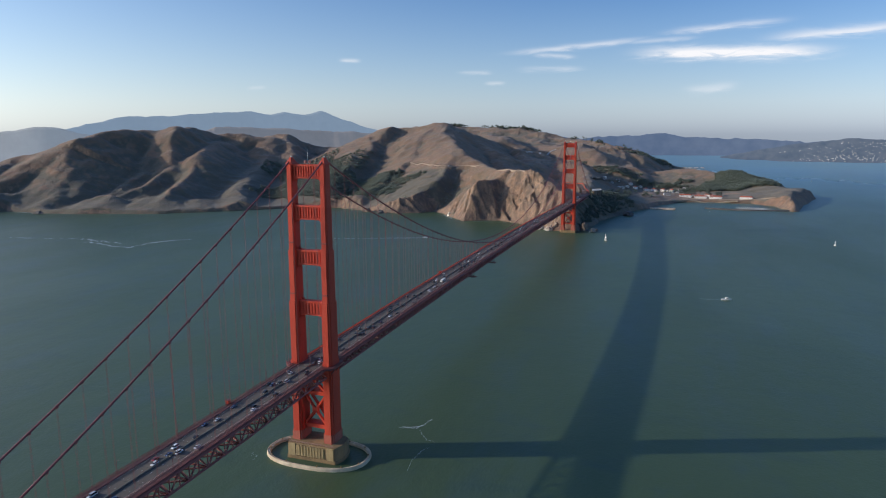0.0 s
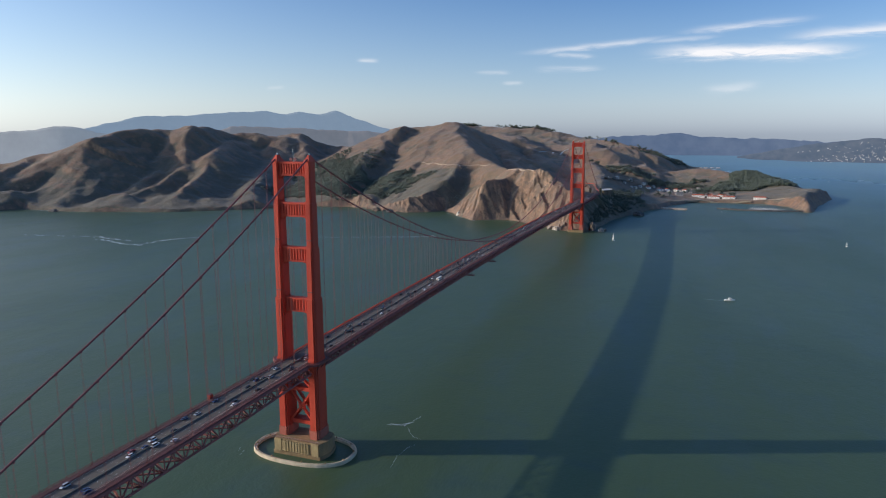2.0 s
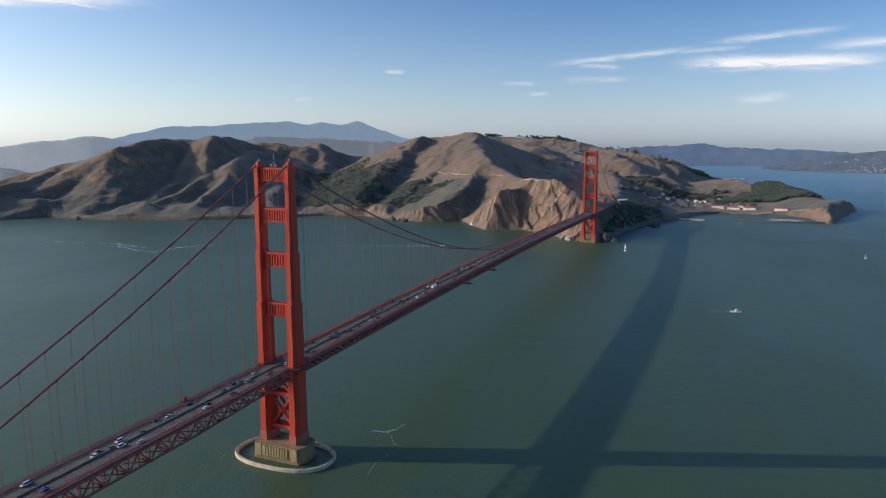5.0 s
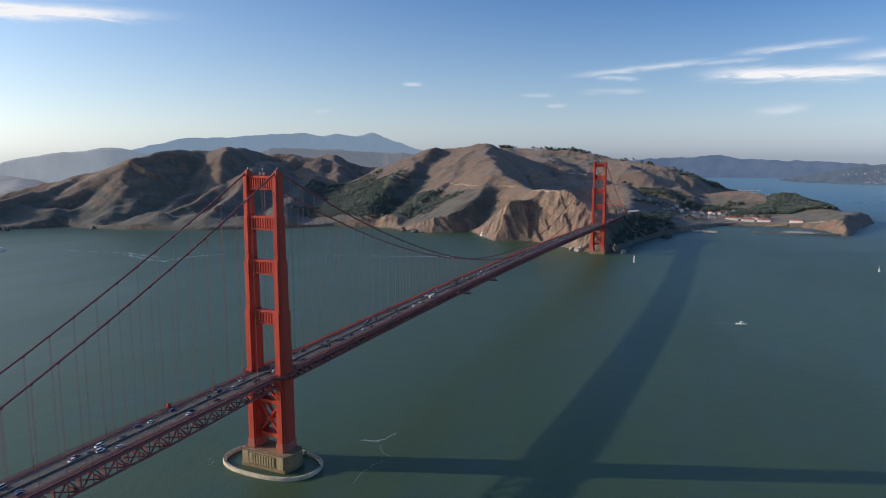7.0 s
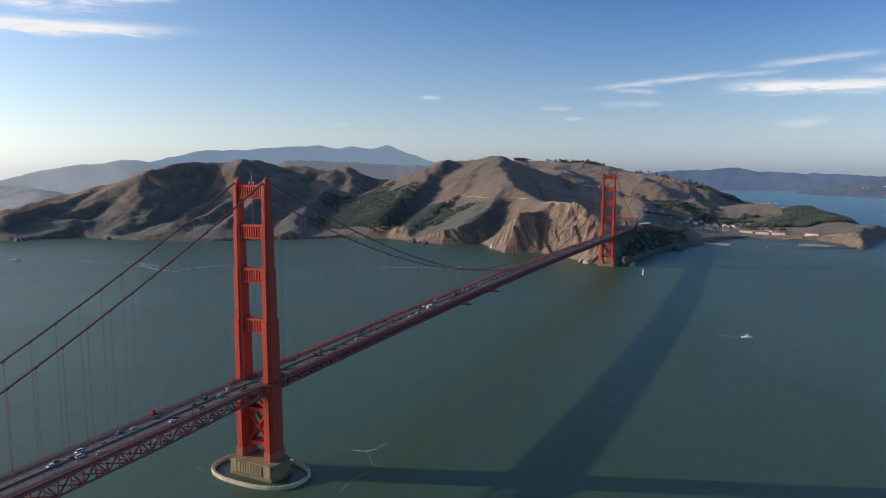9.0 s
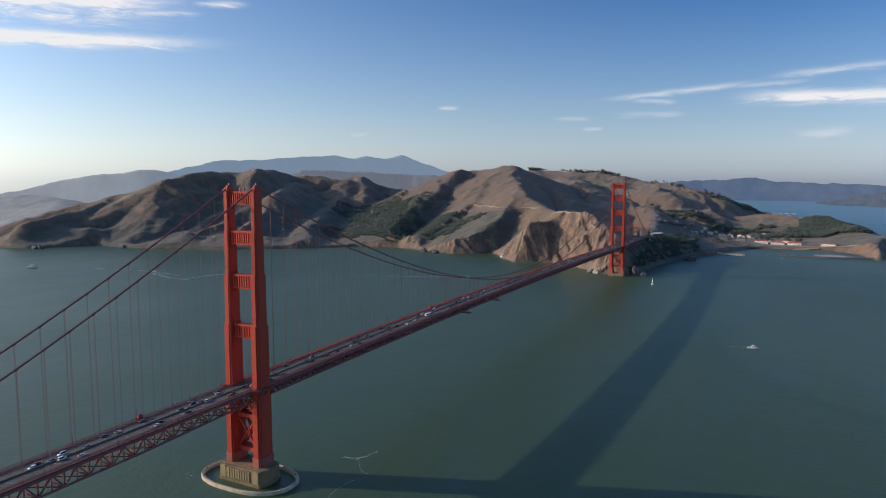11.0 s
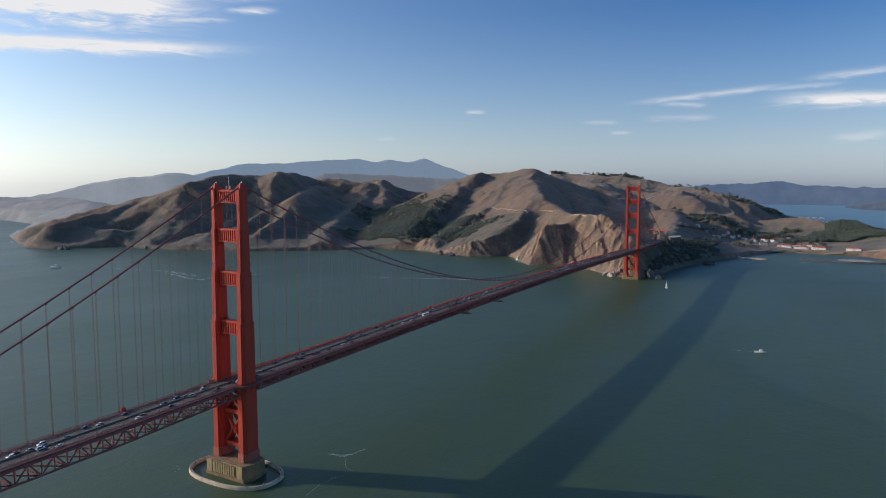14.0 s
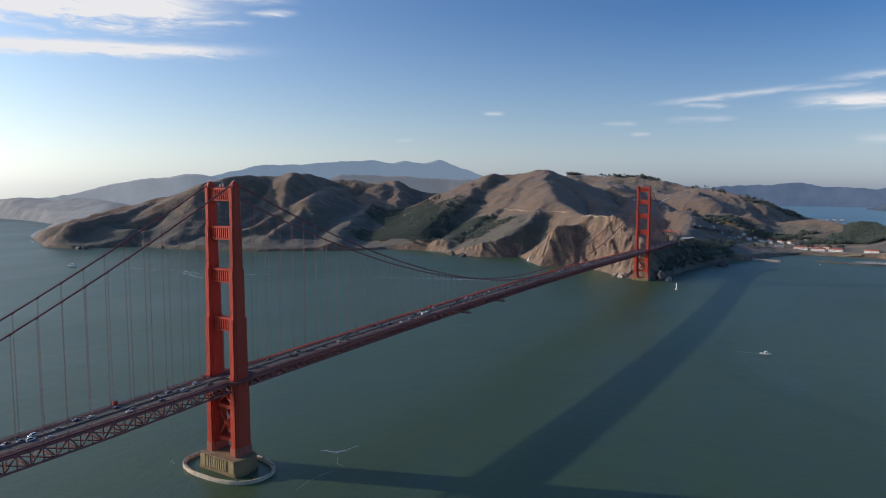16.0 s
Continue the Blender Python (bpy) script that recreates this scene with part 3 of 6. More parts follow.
def terrain_height(X, Y, fine=True):
    wx = X + 11 * fbm(X, Y, 310, 3, 5) + 5 * fbm(X, Y, 60, 2, 9)
    wy = Y + 11 * fbm(X, Y, 290, 3, 6) + 5 * fbm(X, Y, 64, 2, 10)
    k = 11.0
    total = np.full(X.shape, math.exp(4.0 / k))
    for slope, crest, nodes in RIDGES:
        best = np.full(X.shape, -60.0)
        for (x0, y0, z0), (x1, y1, z1) in zip(nodes, nodes[1:]):
            dx, dy = x1 - x0, y1 - y0
            u = np.clip(((wx - x0) * dx + (wy - y0) * dy) / (dx * dx + dy * dy), 0, 1)
            d = np.hypot(wx - x0 - u * dx, wy - y0 - u * dy)
            side = (dx * (wy - y0) - dy * (wx - x0)) / math.hypot(dx, dy)
            fall = slope[1] + (slope[0] - slope[1]) / (1 + np.exp(-side / 14.0))
            h = z0 + u * (z1 - z0) - fall * (np.sqrt(d * d + crest * crest) - crest)
            best = np.maximum(best, h)
        total += np.exp(np.clip(best, -60, 400) / k)
    h = k * np.log(total)
    for slope, nodes in VALLEYS:
        near = np.full(X.shape, 1e9)
        roof = np.full(X.shape, 1e9)
        for (x0, y0, z0), (x1, y1, z1) in zip(nodes, nodes[1:]):
            dx, dy = x1 - x0, y1 - y0
            u = np.clip(((wx - x0) * dx + (wy - y0) * dy) / (dx * dx + dy * dy), 0, 1)
            d = np.hypot(wx - x0 - u * dx, wy - y0 - u * dy)
            side = (dx * (wy - y0) - dy * (wx - x0)) / math.hypot(dx, dy)
            rise = slope[1] + (slope[0] - slope[1]) / (1 + np.exp(-side / 10.0))
            roof = np.where(d < near, z0 + u * (z1 - z0) + rise * (np.sqrt(d * d + 100) - 10), roof)
            near = np.minimum(near, d)
        soft = 9.0
        low = np.minimum(h, roof)
        h = np.where(near < 420, low - soft * np.log1p(np.exp(-np.clip(np.abs(h - roof), 0, 200) / soft)), h)
    # gullies run down the slopes, strongest half-way down
    g = np.abs(fbm(wx, wy, 260, 3, 21))
    g2 = np.abs(fbm(wx, wy, 85, 3, 31))
    mid = np.clip(h / 45, 0, 1)
    h = h - mid * ((6 + 15 * np.clip((Y - 2400) / 300, 0, 1)) * g + (6.5 + 1.0 * np.clip((Y - 2400) / 300, 0, 1)) * g2) + mid * (3 + 5 * np.clip((Y - 2400) / 300, 0, 1))
    h += mid * 1.5 * fbm(X, Y, 24, 3, 41)
    d, along = inland(X + 6 * fbm(X, Y, 90, 3, 51), Y + 6 * fbm(X, Y, 85, 3, 52))
    # the sea cliffs: broken ribs and chutes that run down to the shore
    skew = along + 0.55 * d
    rib = 0.45 - np.abs(fbm(skew, d * 0.2, 70, 4, 71, 0.55))
    rim = np.where(d > 0, d * (np.clip(1.26 + 0.22 * rib, 0.95, 1.6) + 0.8 * np.exp(-(((X + 300) / 46) ** 2))) + 1.0, d * 0.5)
    cut = h - rim
    out = np.where(cut > 0, rim, h)
    crag = np.clip(cut / 25 + 0.6, 0, 1) * np.clip(d / 20, 0, 1) * (d > 0)
    out = out + crag * (12.0 * (0.3 - np.abs(fbm(skew + 0.5 * d, d * 0.3, 46, 5, 73, 0.6))) + 3.6 * fbm(skew * 1.0, d * 0.3, 15, 3, 75))
    # the great face: sharp ribs run down it from the crest
    face = np.exp(-(((X + 160) / 76) ** 4)) * np.exp(-(((Y - 1476) / 52) ** 4)) * np.clip(d / 12, 0, 1)
    u = X + 0.45 * (Y - 1430) + 5 * fbm(X, Y, 40, 3, 77)
    out = out + face * (15.0 * (0.36 - np.abs(fbm(u, Y * 0.2, 38, 3, 79, 0.55))) + 6.0 * (0.25 - np.abs(fbm(u, Y * 0.35, 12, 3, 80, 0.6))))
    out = np.where(d > 0, np.maximum(np.minimum(out, h + 4 + 6 * face), 0.4), d * 0.6 - 0.2)
    return out, d, cut


def build_ground():
    xs = np.concatenate([np.arange(-5600, -2400, 32), np.arange(-2400, -1900, 12), np.arange(-1900, -740, 7.0), np.arange(-740, -480, 4.0), np.arange(-480, 40, 2.6), np.arange(40, 70, 5.0), np.arange(70, 800, 7.0), np.arange(800, 900, 20)])
    ys = np.concatenate([np.arange(920, 1380, 7), np.arange(1380, 1600, 2.8), np.arange(1600, 1800, 6.0), np.arange(1800, 2700, 9), np.arange(2700, 4700, 16), np.arange(4700, 5400, 60)])
    X, Y = np.meshgrid(xs, ys)
    Z, d, cut = terrain_height(X, Y)
    gy, gx = np.gradient(Z, ys, xs)
    slope = np.hypot(gx, gy) - 0.25 * np.exp(-(((X + 355) / 50) ** 2)) * (Y > 1480)
    hollow = np.zeros_like(Z)
    smooth = Z.copy()
    for _ in range(14):
        smooth[1:-1, 1:-1] = (smooth[1:-1, 1:-1] + smooth[:-2, 1:-1] + smooth[2:, 1:-1] + smooth[1:-1, :-2] + smooth[1:-1, 2:]) / 5
    hollow = np.clip((smooth - Z) / 5, -1, 1)
    shady = np.clip((gx * -0.5 + gy * -0.3), -0.4, 0.5)
    scrub = 0.30 + 0.5 * hollow + 0.3 * shady + 0.30 * fbm(X, Y, 380, 3, 81) + 0.22 * np.clip(1 - Z / 110, -1, 1)
    # dark scrub laid on to paint the shade of the spur's steep face
    scrub += 1.0 * np.clip(1.6 - np.hypot((X + 540) / 95, (Y - 1725) / 95) * 1.2, 0, 1) * (Z < 139)
    scrub += 0.8 * np.clip(1.3 - np.hypot((X + 1270) / 260, (Y - 1830) / 280), 0, 1) + 1.3 * np.clip(1.25 - np.hypot((X + 880) / 330, (Y - 1790) / 190), 0, 1) + 1.2 * np.clip(1.3 - np.hypot((X + 1120) / 280, (Y - 1900) / 270), 0, 1)
    scrub += 0.25 * np.clip(1 - np.abs(X + 1750) / 500, 0, 1) * (Y < 2100)
    # shore scrub, thickened to carry the slope's shade as well
    scrub += 1.0 * np.clip(1.4 - np.hypot((X - 65) / 90, (Y - 1700) / 430), 0, 1)
    scrub += 0.42 * np.clip(1.5 - np.hypot((X - 600) / 190, (Y - 2330) / 320), 0, 1)
    scrub += 0.55 * np.clip((70 - Z) / 40, 0, 1) * (X < -900)
    scrub += 0.25 * np.clip((Y - 3300) / 600, 0, 1)
    scrub -= 0.5 * np.clip(1 - np.hypot((X + 150) / 320, (Y - 2980) / 330), 0, 1)
    # bare rock is held back on both these slopes to keep their shade dark
    rock = np.clip((slope - 0.62) * 1.6, 0, 0.9) + 0.35 * np.clip(cut / 12, 0, 1) * (d > 0) + np.where(X < -900, -0.35, 0) - 2.0 * np.clip(1.4 - np.hypot((X - 65) / 80, (Y - 1700) / 430), 0, 1) - 1.2 * np.clip(1.6 - np.hypot((X + 540) / 90, (Y - 1730) / 85) * 1.2, 0, 1)
    keep = (d[:-1, :-1] > -40) | (d[1:, 1:] > -40)
    west = X[:-1, :-1] < -2590
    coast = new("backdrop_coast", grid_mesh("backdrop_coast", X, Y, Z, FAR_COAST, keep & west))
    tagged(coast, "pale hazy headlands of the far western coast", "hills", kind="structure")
    keep &= ~west
    me = grid_mesh("ground", X, Y, Z, HILL, keep, (("scrub", scrub), ("rock", rock)))
    ob = new("ground", me)
    return tagged(ob, "dry brown grass hills with dark scrub and rocky sea cliffs", "hillside", kind="structure")


ground = build_ground()


def ground_at(x, y):
    z, d, c = terrain_height(np.array([[float(x)]]), np.array([[float(y)]]))
    return float(z[0, 0])


# ---------------------------------------------------------------- the water
CENTRE = (330.0, -400.0)
SEA = -2.2


def build_water():
    """One sheet, which lifts a little towards the far shores, where the bay goes on past the end of sight."""
    rs = np.concatenate([np.linspace(0, 3400, 24), np.linspace(3480, 6400, 60)])
    an = np.linspace(0, 2 * math.pi, 181)
    R, A = np.meshgrid(rs, an)
    X, Y = CENTRE[0] + R * np.sin(A), CENTRE[1] + R * np.cos(A)
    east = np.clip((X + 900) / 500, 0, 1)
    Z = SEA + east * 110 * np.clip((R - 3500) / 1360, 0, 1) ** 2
    # amount of that painted haze, growing with distance and to the east
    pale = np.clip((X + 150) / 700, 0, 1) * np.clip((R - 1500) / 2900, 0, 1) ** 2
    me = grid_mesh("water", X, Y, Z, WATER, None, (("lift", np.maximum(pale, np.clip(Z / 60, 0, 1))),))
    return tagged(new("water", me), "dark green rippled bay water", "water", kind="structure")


water = build_water()

# ---------------------------------------------------------------- far ranges
RANGES = {}


def away_of(name, reach, A):
    """The western coast draws off into the distance, the other ranges stand in a ring."""
    return 4790 + np.minimum(np.logaddexp(0, (-50.5 - A) / 2) * 2, 12) * 85 if name == "backdrop_west" else reach + 0 * A


def range_height(spec, A, D):
    """The height of a distant range at an azimuth and a distance before or behind its crest."""
    name, reach, foot, deep, az, ht = spec
    A, D = np.asarray(A, float), np.asarray(D, float)
    soft = [np.interp(A + o, az, ht) for o in (-0.5, -0.25, 0.0, 0.25, 0.5)]
    crest_h = 0.7 * np.interp(A, az, ht) + 0.06 * sum(soft)
    crest_h = crest_h + (10.0 if name == "backdrop_north" else 5.0) * fbm(A * 60, A * 0, 70, 4, 13) * np.clip(1 + D / deep, 0, 1) ** 4
    away = away_of(name, reach, A)
    crest_h = 236 + (crest_h - 236) * away / reach
    X, Y = 340 + (away + D) * np.sin(np.radians(A)), -400 + (away + D) * np.cos(np.radians(A))
    t = np.clip(1 + D / deep, 0, 1)
    Z = foot + (crest_h - foot) * np.where(D > 0, 1 - D / 500, t**1.15)
    rough = np.abs(fbm(A * 40 + D * 0.25, D * 0.9, 90, 4, len(name)))
    return Z - (1 - np.abs(2 * t - 1)) * min(15, deep / 10) * rough + 0.8 * fbm(X, Y, 60, 3, 3) * (D <= 0)


def far_range(name, label, reach, material, foot, deep, *crest):
    """A distant range: crest as azimuth in degrees and height, falling towards the viewer over a broken slope."""
    az = np.array([a for a, _ in crest])
    ht = np.array([h for _, h in crest])
    RANGES[name] = (name, reach, foot, deep, az, ht)
    aa = np.linspace(az[0], az[-1], max(int((az[-1] - az[0]) * 20), 30))
    dd = np.concatenate([np.linspace(-deep, 0, 22), np.linspace(20, 120, 4)])
    A, D = np.meshgrid(aa, dd)
    away = away_of(name, reach, A)
    X, Y = 340 + (away + D) * np.sin(np.radians(A)), -400 + (away + D) * np.cos(np.radians(A))
    me = grid_mesh(name, X, Y, range_height(RANGES[name], A, D), material)
    return tagged(new(name, me), label, "hills", kind="structure")


# the air's veil is painted into each range's tint and glow
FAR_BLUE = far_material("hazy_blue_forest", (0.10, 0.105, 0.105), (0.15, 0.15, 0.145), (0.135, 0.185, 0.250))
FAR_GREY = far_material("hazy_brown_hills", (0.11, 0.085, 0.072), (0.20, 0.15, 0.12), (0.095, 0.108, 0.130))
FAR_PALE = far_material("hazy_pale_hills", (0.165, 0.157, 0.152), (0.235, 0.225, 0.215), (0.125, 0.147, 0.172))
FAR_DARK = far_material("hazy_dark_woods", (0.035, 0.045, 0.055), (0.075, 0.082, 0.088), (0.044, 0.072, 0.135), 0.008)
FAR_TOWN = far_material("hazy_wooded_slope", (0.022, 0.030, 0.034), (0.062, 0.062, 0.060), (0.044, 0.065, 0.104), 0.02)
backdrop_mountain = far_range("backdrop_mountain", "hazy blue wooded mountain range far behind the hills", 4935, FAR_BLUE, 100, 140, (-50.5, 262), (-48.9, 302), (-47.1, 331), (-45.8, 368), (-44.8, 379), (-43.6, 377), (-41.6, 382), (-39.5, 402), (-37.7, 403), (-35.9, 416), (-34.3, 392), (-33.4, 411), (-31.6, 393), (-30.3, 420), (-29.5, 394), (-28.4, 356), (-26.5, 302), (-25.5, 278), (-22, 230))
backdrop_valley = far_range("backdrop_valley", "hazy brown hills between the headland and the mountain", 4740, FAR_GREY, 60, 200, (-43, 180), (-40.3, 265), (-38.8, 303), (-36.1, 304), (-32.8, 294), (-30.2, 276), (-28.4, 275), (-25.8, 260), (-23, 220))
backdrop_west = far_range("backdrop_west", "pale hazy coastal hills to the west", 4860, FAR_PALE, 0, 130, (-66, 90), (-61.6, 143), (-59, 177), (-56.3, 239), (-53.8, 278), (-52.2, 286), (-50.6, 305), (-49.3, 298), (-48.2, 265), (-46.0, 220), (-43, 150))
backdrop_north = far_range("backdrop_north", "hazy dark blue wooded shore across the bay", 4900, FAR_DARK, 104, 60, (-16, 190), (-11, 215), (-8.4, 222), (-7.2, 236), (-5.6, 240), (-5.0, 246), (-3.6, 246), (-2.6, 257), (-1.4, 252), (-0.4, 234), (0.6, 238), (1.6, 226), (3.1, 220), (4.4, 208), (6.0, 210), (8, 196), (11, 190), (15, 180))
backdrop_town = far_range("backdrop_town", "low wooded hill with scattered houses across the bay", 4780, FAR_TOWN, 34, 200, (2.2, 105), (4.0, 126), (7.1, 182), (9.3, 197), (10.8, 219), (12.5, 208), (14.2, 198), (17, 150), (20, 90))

# ---------------------------------------------------------------- the bridge
SPAN, HALF = 1280.2, 13.72


def road_z(y):
    if y < 0:
        return 72.0 + 0.012 * y
    if y > SPAN:
        return 72.0 - 0.004 * (y - SPAN)
    return 72.0 + 5.6 * (1 - ((y - SPAN / 2) / (SPAN / 2)) ** 2)


def cable_z(y):
    if y < 0:
        return 227.4 + 0.575 * y + 0.00032 * y * y
    if y > SPAN:
        s = y - SPAN
        return 227.4 - 0.575 * s + 0.00035 * s * s
    return 85.5 + 141.9 * ((y - SPAN / 2) / (SPAN / 2)) ** 2


def cross_outline(w, d, fw, fd, step=0.7):
    """The stepped plan of a tower leg: a broad core with a deeper fin, corners notched."""
    a, b, c, e = w / 2, d / 2, fw / 2, fd / 2
    m, n = (a + c) / 2, (b + e) / 2
    quarter = [(a, b - step), (m + 0.2, b - step), (m + 0.2, n), (c, n), (c, e)]
    pts = quarter + [(-x, y) for x, y in quarter[::-1]]
    pts += [(-x, -y) for x, y in quarter] + [(x, -y) for x, y in quarter[::-1]]
    out = []
    for p in pts:
        if not out or (abs(out[-1][0] - p[0]) + abs(out[-1][1] - p[1])) > 1e-6:
            out.append(p)
    return out


STAGES = [(10.4, 17.5, 9.4, 13.2, 6.0, 17.2), (17.5, 74.0, 8.2, 12.0, 4.8, 16.0), (74.0, 121.0, 7.4, 10.6, 4.5, 14.4), (121.0, 160.0, 6.2, 8.8, 3.9, 12.0), (160.0, 193.5, 5.2, 7.2, 3.4, 9.9), (193.5, 224.0, 4.6, 6.3, 3.1, 8.4)]


def tower(name_label):
    t = empty("bridge_tower", name_label, "bridge tower", group="bridge towers")
    for side in (-1, 1):
        cx = side * HALF
        leg = None
        for z0, z1, w, d, fw, fd in STAGES[1:]:
            bm = bmesh.new()
            prism(bm, [(cx + x, y) for x, y in cross_outline(w, d, fw, fd)], z0, z1)
            stage = part("leg_stage" if leg else "tower_leg", bm, ORANGE, leg or t)
            if leg:
                bm = bmesh.new()
                prism(bm, [(cx + x * 1.03, y * 1.03) for x, y in cross_outline(w, d, fw, fd)], z0 - 0.02, z0 + 1.1)
                part("leg_ledge", bm, ORANGE, leg)
            leg = leg or stage
        z0, z1, w, d, fw, fd = STAGES[0]
        bm = bmesh.new()
        prism(bm, [(cx + x, y) for x, y in cross_outline(w, d, fw, fd)], z0, z1)
        part("leg_pedestal", bm, PAINTED_CONCRETE, t, "painted concrete pedestal under the leg")
        # the stepped cap with the saddle on it
        bm = bmesh.new()
        box(bm, cx - 2.6, cx + 2.6, -4.4, 4.4, 224.0, 225.6, 0.5)
        box(bm, cx - 1.8, cx + 1.8, -3.4, 3.4, 225.6, 227.2, 0.6)
        box(bm, cx - 1.0, cx + 1.0, -2.2, 2.2, 227.2, 228.8, 0.4)
        part("saddle_housing", bm, ORANGE, t)
        bm = bmesh.new()
        tube(bm, [(cx, 0, 228.8), (cx, 0, 229.5)], 0.3, 10)
        tube(bm, [(cx, 0, 229.5), (cx, 0, 230.1)], 0.42, 10, 0.2)
        part("beacon", bm, WHITE, t, "aircraft beacon on the leg's cap")
        # collars above the stage joints, in the shaded orange for the dark of the notches
        for z0 in (121.0, 160.0):
            bm = bmesh.new()
            box(bm, cx - 2.2, cx + 2.2, -6.6 + (z0 - 121) * 0.02, 6.6 - (z0 - 121) * 0.02, z0 + 5.8, z0 + 6.4)
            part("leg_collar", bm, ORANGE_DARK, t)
    inner = HALF
    for z0, z1, w, depth, ribs in ((213.5, 223.6, 4.6, 3.6, 11), (183.0, 193.5, 5.2, 4.0, 10), (148.8, 160.0, 6.2, 4.6, 9), (110.0, 120.8, 7.4, 5.0, 8)):
        a = inner - w / 2 + 0.3
        bm = bmesh.new()
        # haunched plate with curved corners above and below
        c = 4.6
        low = [(-a, z0 - c)] + [(-a + c * (1 - math.cos(i * math.pi / 10)), z0 - c + c * math.sin(i * math.pi / 10)) for i in range(1, 6)]
        up = 0.0 if z1 > 220 else 3.8
        high = [(a, z1 + up)] + [(a - up * (1 - math.cos(i * math.pi / 10)), z1 + up - up * math.sin(i * math.pi / 10)) for i in range(1, 6)]
        high = high if up else [(a, z1)]
        outline = low + [(-x, z) for x, z in low[::-1]] + high + [(-x, z) for x, z in high[::-1]]
        for y0, y1 in ((-depth / 2, -depth / 2 + 0.5), (depth / 2 - 0.5, depth / 2)):
            slab_xz(bm, outline, y0, y1)
        box(bm, -a, a, -depth / 2 + 0.2, depth / 2 - 0.2, z1 - 1.4, z1 + 0.02)
        box(bm, -a + c, a - c, -depth / 2 + 0.5, depth / 2 - 0.5, z0, z0 + 1.2)
        box(bm, -a, a, -depth / 2 - 0.55, depth / 2 + 0.55, z1 - 1.3, z1 + 0.3)
        box(bm, -a, a, -depth / 2 - 0.55, depth / 2 + 0.55, z0 + 0.2, z0 + 1.5)
        strut = part("portal_strut", bm, ORANGE, t)
        rb = bmesh.new()
        pitch = 2 * a / ribs
        box(rb, -pitch * 0.22, pitch * 0.22, -depth / 2 - 0.75, depth / 2 + 0.75, z0 + 1.0, z1 - 1.0)
        me = mesh_of("strut_rib", rb, ORANGE)
        for i in range(1, ribs):
            share("strut_rib", me, strut, Matrix.Translation((-a + i * pitch, 0, 0)))
    # bracing below the deck
    a = HALF - 4.4
    for z0, z1 in ((21.0, 48.0), (48.0, 68.0)):
        for y in (-1.5, 5.0):
            bm = bmesh.new()
            zz0, zz1 = z0 + 1.2, z1 - 1.2
            beam(bm, (-a, y, zz0), (a, y, zz1), 1.3, 2.2, (0, 1, 0))
            beam(bm, (-a, y + 0.01, zz1), (a, y + 0.01, zz0), 1.3, 2.2, (0, 1, 0))
            slab_xz(bm, [(-2.6, (z0 + z1) / 2 - 1.8), (2.6, (z0 + z1) / 2 - 1.8), (2.6, (z0 + z1) / 2 + 1.8), (-2.6, (z0 + z1) / 2 + 1.8)], y - 0.9, y + 0.9)
            part("cross_brace", bm, ORANGE, t)
    for z in (21.0, 48.0):
        bm = bmesh.new()
        box(bm, -a - 0.4, a + 0.4, -2.6, 6.2, z - 1.5, z + 1.5)
        part("lower_strut", bm, ORANGE, t)
    # walkway rail, plant and mast on the top strut
    for x, r in ((-2.0, 1.25), (1.5, 1.25)):
        bm = bmesh.new()
        tube(bm, [(x, 0, 223.8), (x, 0, 225.0)], 0.4, 8)
        tube(bm, [(x, -0.45, 225.6), (x, 0.45, 225.6)], r, 14)
        part("signal_horn", bm, ORANGE_DARK, t, "round horn on the top strut")
    bm = bmesh.new()
    tube(bm, [(0.0, 0, 223.8), (0.0, 0, 234.5)], 0.16, 6, 0.05)
    part("mast", bm, CHROME, t)
    return t


south_tower = tower("tall orange steel suspension tower on a ringed concrete pier")
north_tower = copy_thing(south_tower, Matrix.Translation((0, SPAN, 0)))
north_tower["label"] = "tall orange steel suspension tower at the rocky shore"


